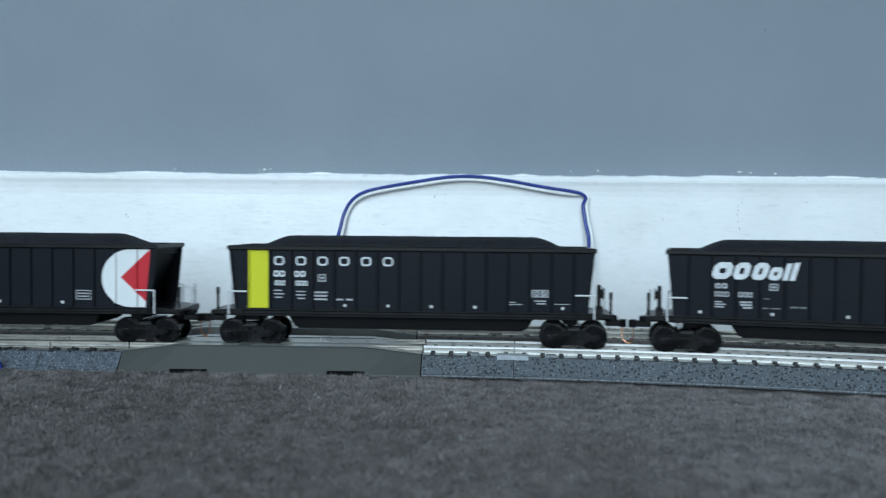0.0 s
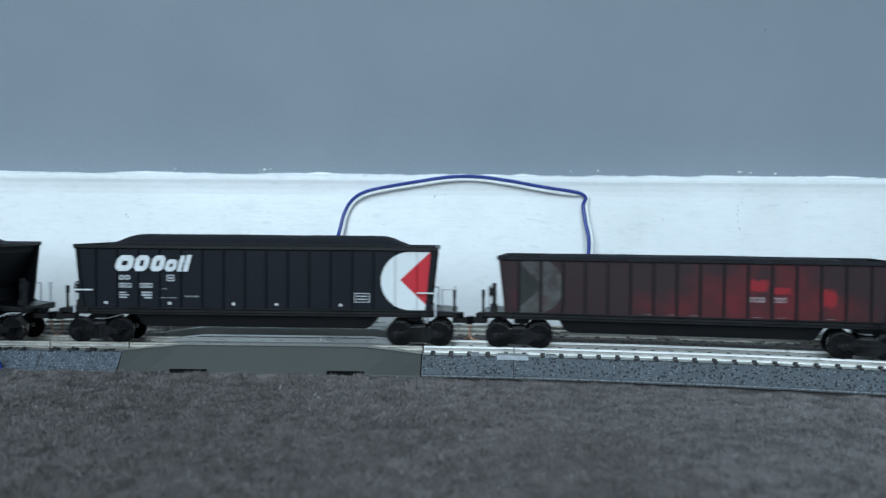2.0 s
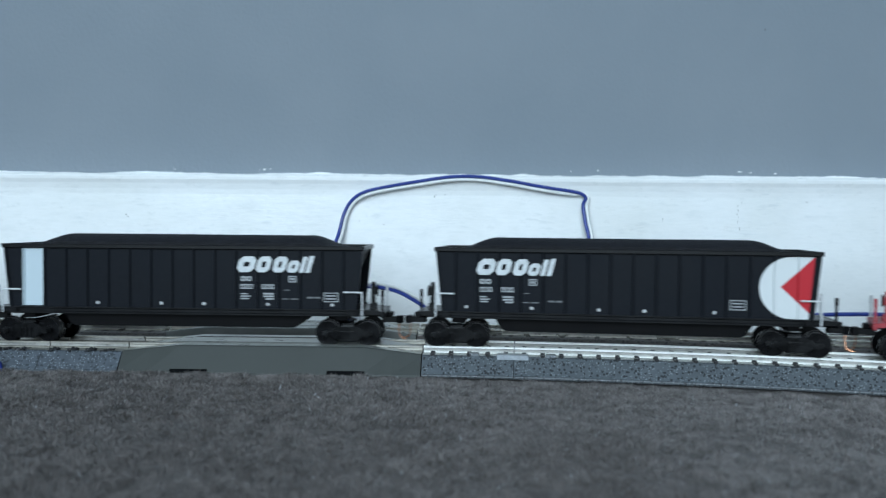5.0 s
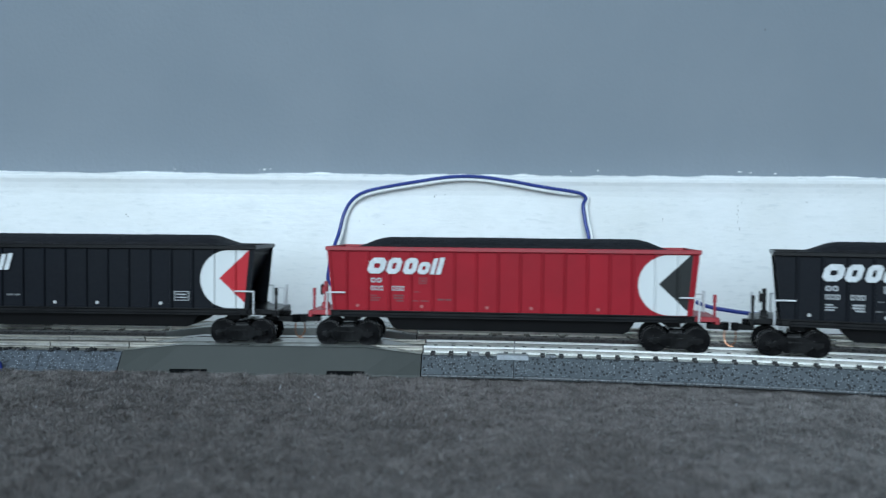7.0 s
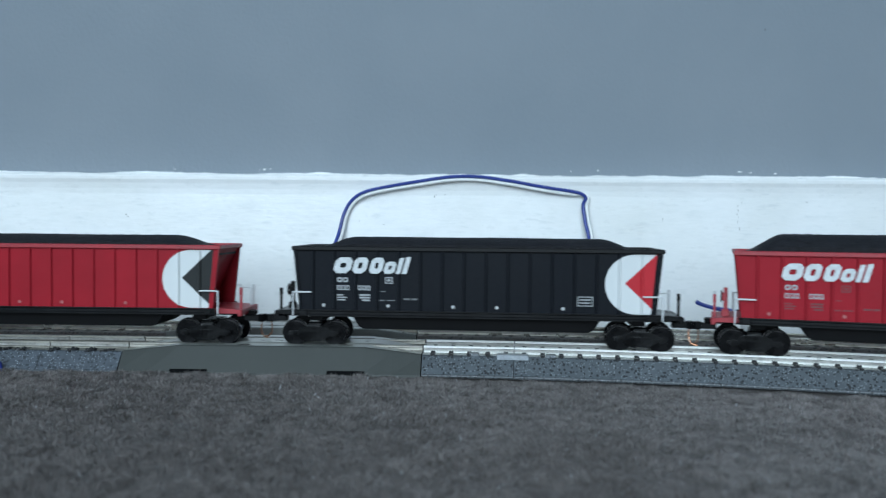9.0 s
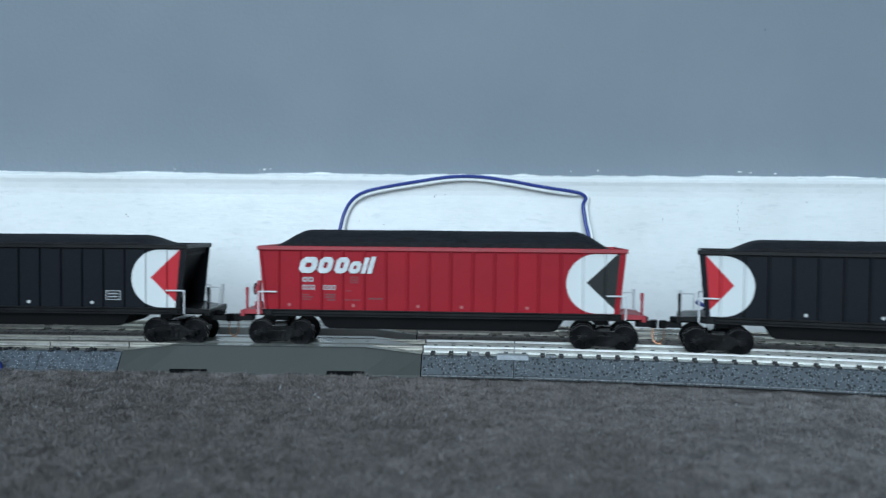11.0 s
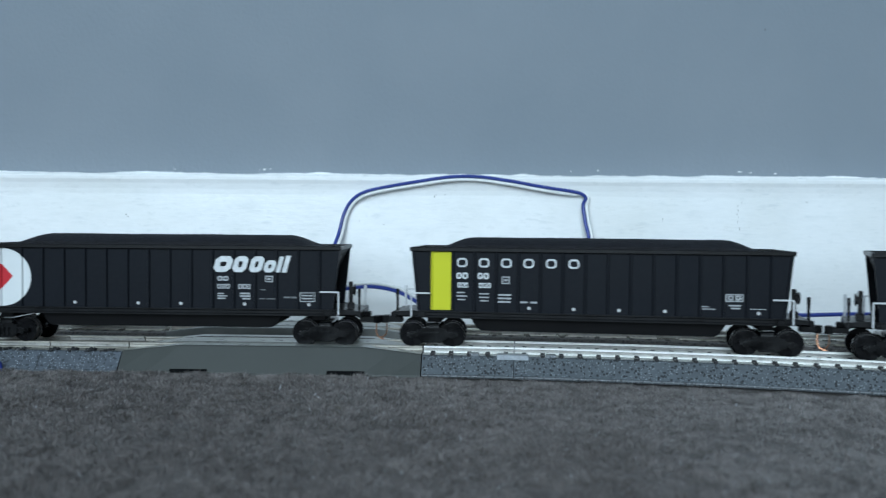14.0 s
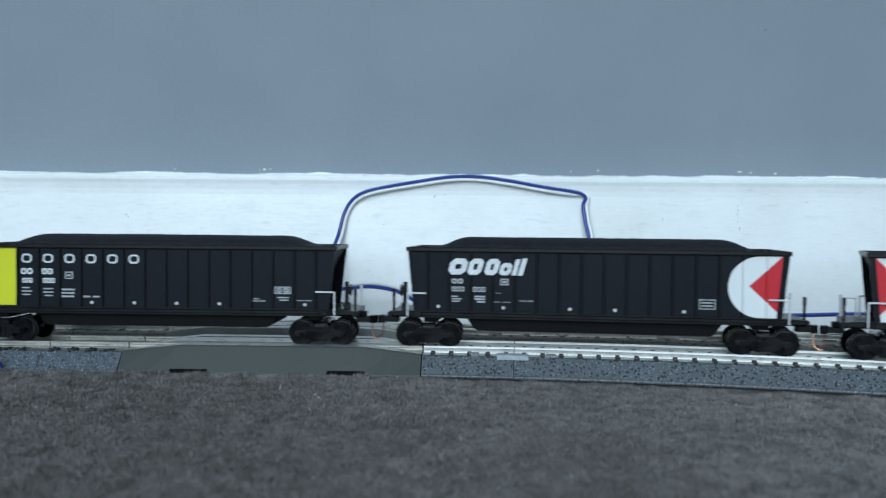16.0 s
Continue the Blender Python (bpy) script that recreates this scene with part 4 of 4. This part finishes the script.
def gondola(label, paint, trim, rim, coal, name_at=None, kind="rail", low=0.5, seed=1.0, lead=4.0):
    car = thing("gondola_car", label, "model wagon", "coal train")
    end_paint = {"black": PAINT["black_plain"], "red": PAINT["red_plain"], "sooty": PAINT["red_grime"]}[trim]
    dark = {"black": BLACK, "red": RED_PLASTIC, "sooty": BLACK}[trim]
    turned = pose(0, 0, 0, 0, 0, 180)
    ribbed_side(car, paint, rim)
    back = {"black": "black_plain", "red": "red_plain", "sooty": "red_grime"}[trim]
    ribbed_side(car, back, rim, turned)
    part("top_chord", chord_mesh(dark if trim != "sooty" else COAL, rim), None, car)
    for sx in (-1, 1):
        part("end_wall", end_mesh(end_paint, rim, sx), None, car)
        part("end_platform", once(("plat", dark.name, sx), lambda: platform_mesh(dark, sx)), None, car)
    part("coal_load", coal_mesh(coal, rim, seed, low, lead), None, car, "heaped black coal load")
    part("underframe", once("tub", tub_mesh), None, car)
    sill = once("sill", lambda: sill_mesh(BLACK))
    part("side_sill", sill, None, car)
    part("side_sill", sill, None, car, at=turned)
    if trim != "sooty":
        for sx in (-1, 1):
            part("grab_iron", once(("grab", sx), lambda: grab_mesh(sx)), None, car, "pale bent grab iron")
            part("grab_iron", once(("grab", -sx), lambda: grab_mesh(-sx)), None, car, "pale bent grab iron", at=turned)
    post = once(("post", dark.name), lambda: post_mesh(dark))
    pale = once("pale_post", lambda: post_mesh(GREY_METAL))
    for x, y in ((46.3, -5.5), (46.3, 6.2), (-46.3, -4.4), (-46.3, 6.2)):
        part("post", post if y < 0 else pale, None, car, at=pose(x * MM, y * MM, 7.9 * MM))
    hand = 1 if kind == "spaced" or (name_at or 0) > 20 else -1
    loop = once("loop", rail_loop_mesh)
    part("end_rail", loop, None, car, "pale wire end rail", at=pose(-44.6 * hand * MM, 4.6 * MM, 8.2 * MM))
    stand = part("brake_stand", once(("brake", dark.name), lambda: brake_mesh(dark)), None, car, at=pose(43.9 * hand * MM, -2.6 * MM, 8.2 * MM, 0, 0, 0 if hand > 0 else 180))
    part("brake_wheel", once("bwheel", brake_wheel_mesh), None, stand, at=pose(0.95 * MM, 0, 4.6 * MM))
    for sx, turn in ((1, 0), (-1, 180)):
        c = part("coupler", once("coupler", coupler_mesh), None, car, at=pose(50.2 * sx * MM, 0, 0, 0, 0, turn))
        part("trip_pin", once("pin", pin_mesh), None, c, "copper trip pin")
        tr = part("truck", once("truck", truck_mesh), None, car, at=pose(38.2 * sx * MM, 0, 0))
        part("sideframe", once("frame", sideframe_mesh), None, tr)
        part("sideframe", once("frame", sideframe_mesh), None, tr, at=turned)
        for wx in (-4.7, 4.7):
            part("wheel_set", once("wheels", wheelset_mesh), None, tr, "turned metal wheel set", at=pose(wx * MM, 0, 2.75 * MM))
    if kind == "rail":
        dx = name_at
        faint = PRINT_RED if trim == "red" else PRINT_DIM
        part("name_lettering", once(("name", dx), lambda: bars_mesh("name_lettering", shifted(NAME, dx), PRINT, 0.28, -HW - 0.17)), None, car, "bold slanted white name blocks")
        part("reporting_mark", once(("marks", dx), lambda: bars_mesh("reporting_mark", shifted(MARKS, dx), PRINT_GREY)), None, car, "white number bars")
        part("data_print", once(("small", dx, trim), lambda: bars_mesh("data_print", shifted(SMALL, dx), PRINT_GREY if trim == "black" else faint)), None, car, "small data lines")
        part("faint_print", once(("faint", dx, trim), lambda: bars_mesh("faint_print", shifted(FAINT, dx), faint)), None, car, "faint data lines")
        if trim == "black":
            lab = 0.0 if name_at < 20 else 9.7
            part("data_panel", once(("lab", lab), lambda: bars_mesh("data_panel", shifted(LABEL, lab), PRINT_GREY)), None, car, "outlined data panel")
        part("stencil_dot", once(("dots", name_at > 20, trim), lambda: dots_mesh(DOTS_B if name_at > 20 else DOTS_A, PRINT_PINK if trim == "red" else PRINT_DOT)), None, car, "round pink dots" if trim == "red" else "round white dots")
    elif kind == "spaced":
        part("name_lettering", once("sname", lambda: bars_mesh("name_lettering", [(-31.6 + 5.07 * i, -29.2 + 5.07 * i, 18.9, 21.0, 0.38) for i in range(6)], PRINT)), None, car, "six spaced white name blocks")
        part("reporting_mark", once("smarks", lambda: bars_mesh("reporting_mark", digits(-31.7, 16.2, 2, 1.25, 1.45, 0.36) + digits(-26.8, 16.2, 2, 1.2, 1.45, 0.36) + digits(-31.4, 14.2, 3, 0.68, 1.15, 0.22) + digits(-26.5, 14.2, 3, 0.8, 1.15, 0.24), PRINT)), None, car, "white number bars")
        part("data_print", once("ssmall", lambda: bars_mesh("data_print", [(-31.6, -29.8, 12.9, 13.2), (-31.6, -29.2, 12.1, 12.4), (-31.4, -29.6, 11.3, 11.6), (-26.4, -24.2, 12.7, 13.0), (-26.4, -24.2, 11.9, 12.2), (-26.1, -24.3, 11.1, 11.4),
                                                                   (-22.1, -19.1, 12.5, 12.9), (-22.1, -19.1, 11.7, 12.1), (-22.1, -19.2, 10.9, 11.3), (-17.0, -15.4, 10.9, 11.3), (-14.7, -13.2, 10.9, 11.3),
                                                                   (-21.3, -19.5, 15.2, 16.9, 0.25), (-20.8, -20.0, 15.8, 16.3), (22.9, 24.4, 10.9, 11.1), (22.9, 25.8, 10.4, 10.6), (33.1, 36.5, 10.6, 10.75)], PRINT_GREY)), None, car, "small data lines")
        part("data_panel", once("slab", lambda: bars_mesh("data_panel", [(27.95, 31.7, 12.2, 13.9, 0.25), (28.5, 29.6, 12.5, 13.6, 0.3), (30.0, 31.2, 12.5, 13.6, 0.36), (28.6, 31.2, 11.2, 11.5), (29.1, 31.1, 10.6, 10.9)], PRINT_GREY)), None, car, "outlined data panel")
        part("stencil_dot", once("sdots", lambda: dots_mesh([-15, -5, 5, 15, 35])), None, car, "round white dots")
    elif kind == "sooty":
        part("reporting_mark", once("gmarks", lambda: bars_mesh("reporting_mark", digits(12.9, 12.3, 3, 0.9, 1.1) + digits(17.4, 12.3, 3, 0.9, 1.1), PRINT_WORN)), None, car, "faded number bars")
        part("data_print", once("gsmall", lambda: bars_mesh("data_print", [(x, x + 1.8, 8.95, 9.05) for x in (-9.6, -4.6, 0.4, 13.6, 18.4, 28.6)], PRINT_DIM)), None, car, "worn paint chips")
    for o in car.children:
        if o.name.split(".")[0] in ("data_print", "faint_print", "reporting_mark", "stencil_dot", "data_panel"):
            tagged(o, kind="stuff")
    return car


BLACK_R = "black coal gondola car, white half-disc emblem with red wedge"
cars = [
    gondola(BLACK_R, "black_right", "black", 23.4, 2.9, 0.0, seed=1.0),
    gondola("black coal gondola car with a yellow end panel and spaced lettering", "black_yellow", "black", 23.4, 2.8, None, "spaced", seed=2.0),
    gondola(BLACK_R, "black_right", "black", 23.4, 2.8, 0.0, seed=3.0),
    gondola("sooty weathered dark red gondola car with worn faded lettering", "red_grime", "sooty", 21.6, 1.3, None, "sooty", 1.0, seed=4.0),
    gondola("black coal gondola car with a white end panel", "black_white", "black", 23.4, 2.8, 45.5, seed=5.0),
    gondola(BLACK_R, "black_right", "black", 23.4, 2.7, 0.0, seed=6.0),
    gondola("bright red coal gondola car, white half-disc emblem with black wedge", "red_right", "red", 23.4, 2.6, 0.0, seed=7.0),
    gondola(BLACK_R, "black_right", "black", 23.4, 2.6, 0.0, seed=8.0),
    gondola("bright red coal gondola car with a high coal heap", "red_right", "red", 23.4, 4.2, 0.0, seed=9.0, lead=1.2),
    gondola("black coal gondola car, emblem at its leading end", "black_left", "black", 23.4, 2.8, 45.5, seed=10.0),
    gondola("black coal gondola car with a yellow end panel and spaced lettering", "black_yellow", "black", 23.4, 2.7, None, "spaced", seed=11.0),
    gondola(BLACK_R, "black_right", "black", 23.4, 2.8, 0.0, seed=12.0),
    gondola("black coal gondola car, emblem at its leading end", "black_left", "black", 23.4, 2.8, 45.5, seed=13.0),
]
PITCH = 101.6
SLACK = [0.92, 1.0, 1.62, 0.12, -2.0, -1.33, -1.19, -0.71, -0.58, -0.05, 0.35, 0.84, 1.25]
KNOTS = [(0, -109.6), (0.5, -143.38), (1, -177.6), (1.5, -212.88), (2, -248.18), (2.5, -283.61), (3, -319.63), (3.5, -354.57), (4, -391.33), (4.5, -428.37), (5, -464.72), (5.5, -502.39), (6.25, -550.56), (7, -592.19), (7.5, -620.61), (8, -647.45), (8.5, -673.89), (9, -702.25), (9.5, -729.89), (10.25, -770.32), (11, -812.17), (11.5, -841.23), (12, -869.29), (12.5, -898.72), (13, -927.96), (13.5, -955.18), (14, -980.13), (14.5, -1005.11), (15, -1027.72), (15.5, -1052.7), (16, -1083.09)]


def train_at(t):
    """How far the train has come along the track, glided between the knots."""
    ks = np.array([k for k, _ in KNOTS])
    vs = np.array([v for _, v in KNOTS])
    m = np.gradient(vs, ks)
    i = min(max(int(np.searchsorted(ks, t)) - 1, 0), len(ks) - 2)
    h = ks[i + 1] - ks[i]
    u = (t - ks[i]) / h
    return float((2 * u ** 3 - 3 * u ** 2 + 1) * vs[i] + (u ** 3 - 2 * u ** 2 + u) * h * m[i] + (3 * u ** 2 - 2 * u ** 3) * vs[i + 1] + (u ** 3 - u ** 2) * h * m[i + 1])


def motions():
    times = [k / 5 for k in range(81)]
    beats = [k / 30 for k in range(481)]
    run = [train_at(t) for t in times]
    spin = [train_at(t) for t in beats]
    for i, car in enumerate(cars):
        rows, bogie = [], {1: [], -1: []}
        for t, s in zip(times, run):
            c = s + i * PITCH + SLACK[i]
            x1, y1, a1 = line(c - 38.2)
            x2, y2, a2 = line(c + 38.2)
            head = math.atan2(y2 - y1, x2 - x1)
            rows.append((t, pose((x1 + x2) / 2 * MM, (y1 + y2) / 2 * MM, RAIL_TOP * MM, 0, 0, math.degrees(head))))
            for sx, a in ((-1, a1), (1, a2)):
                bogie[sx].append((t, pose(38.2 * sx * MM, 0, 0, 0, 0, math.degrees(a - head))))
        walk(car, rows)
        for tr in [o for o in car.children if o.name.startswith("truck")]:
            walk(tr, bogie[1 if tr.location.x > 0 else -1])
            for ws in [o for o in tr.children if o.name.startswith("wheel_set")]:
                wx = ws.location.x
                walk(ws, [(t, pose(wx, 0, 2.75 * MM, 0, math.degrees(s / 2.75) % 360, 0)) for t, s in zip(beats, spin)])


motions()
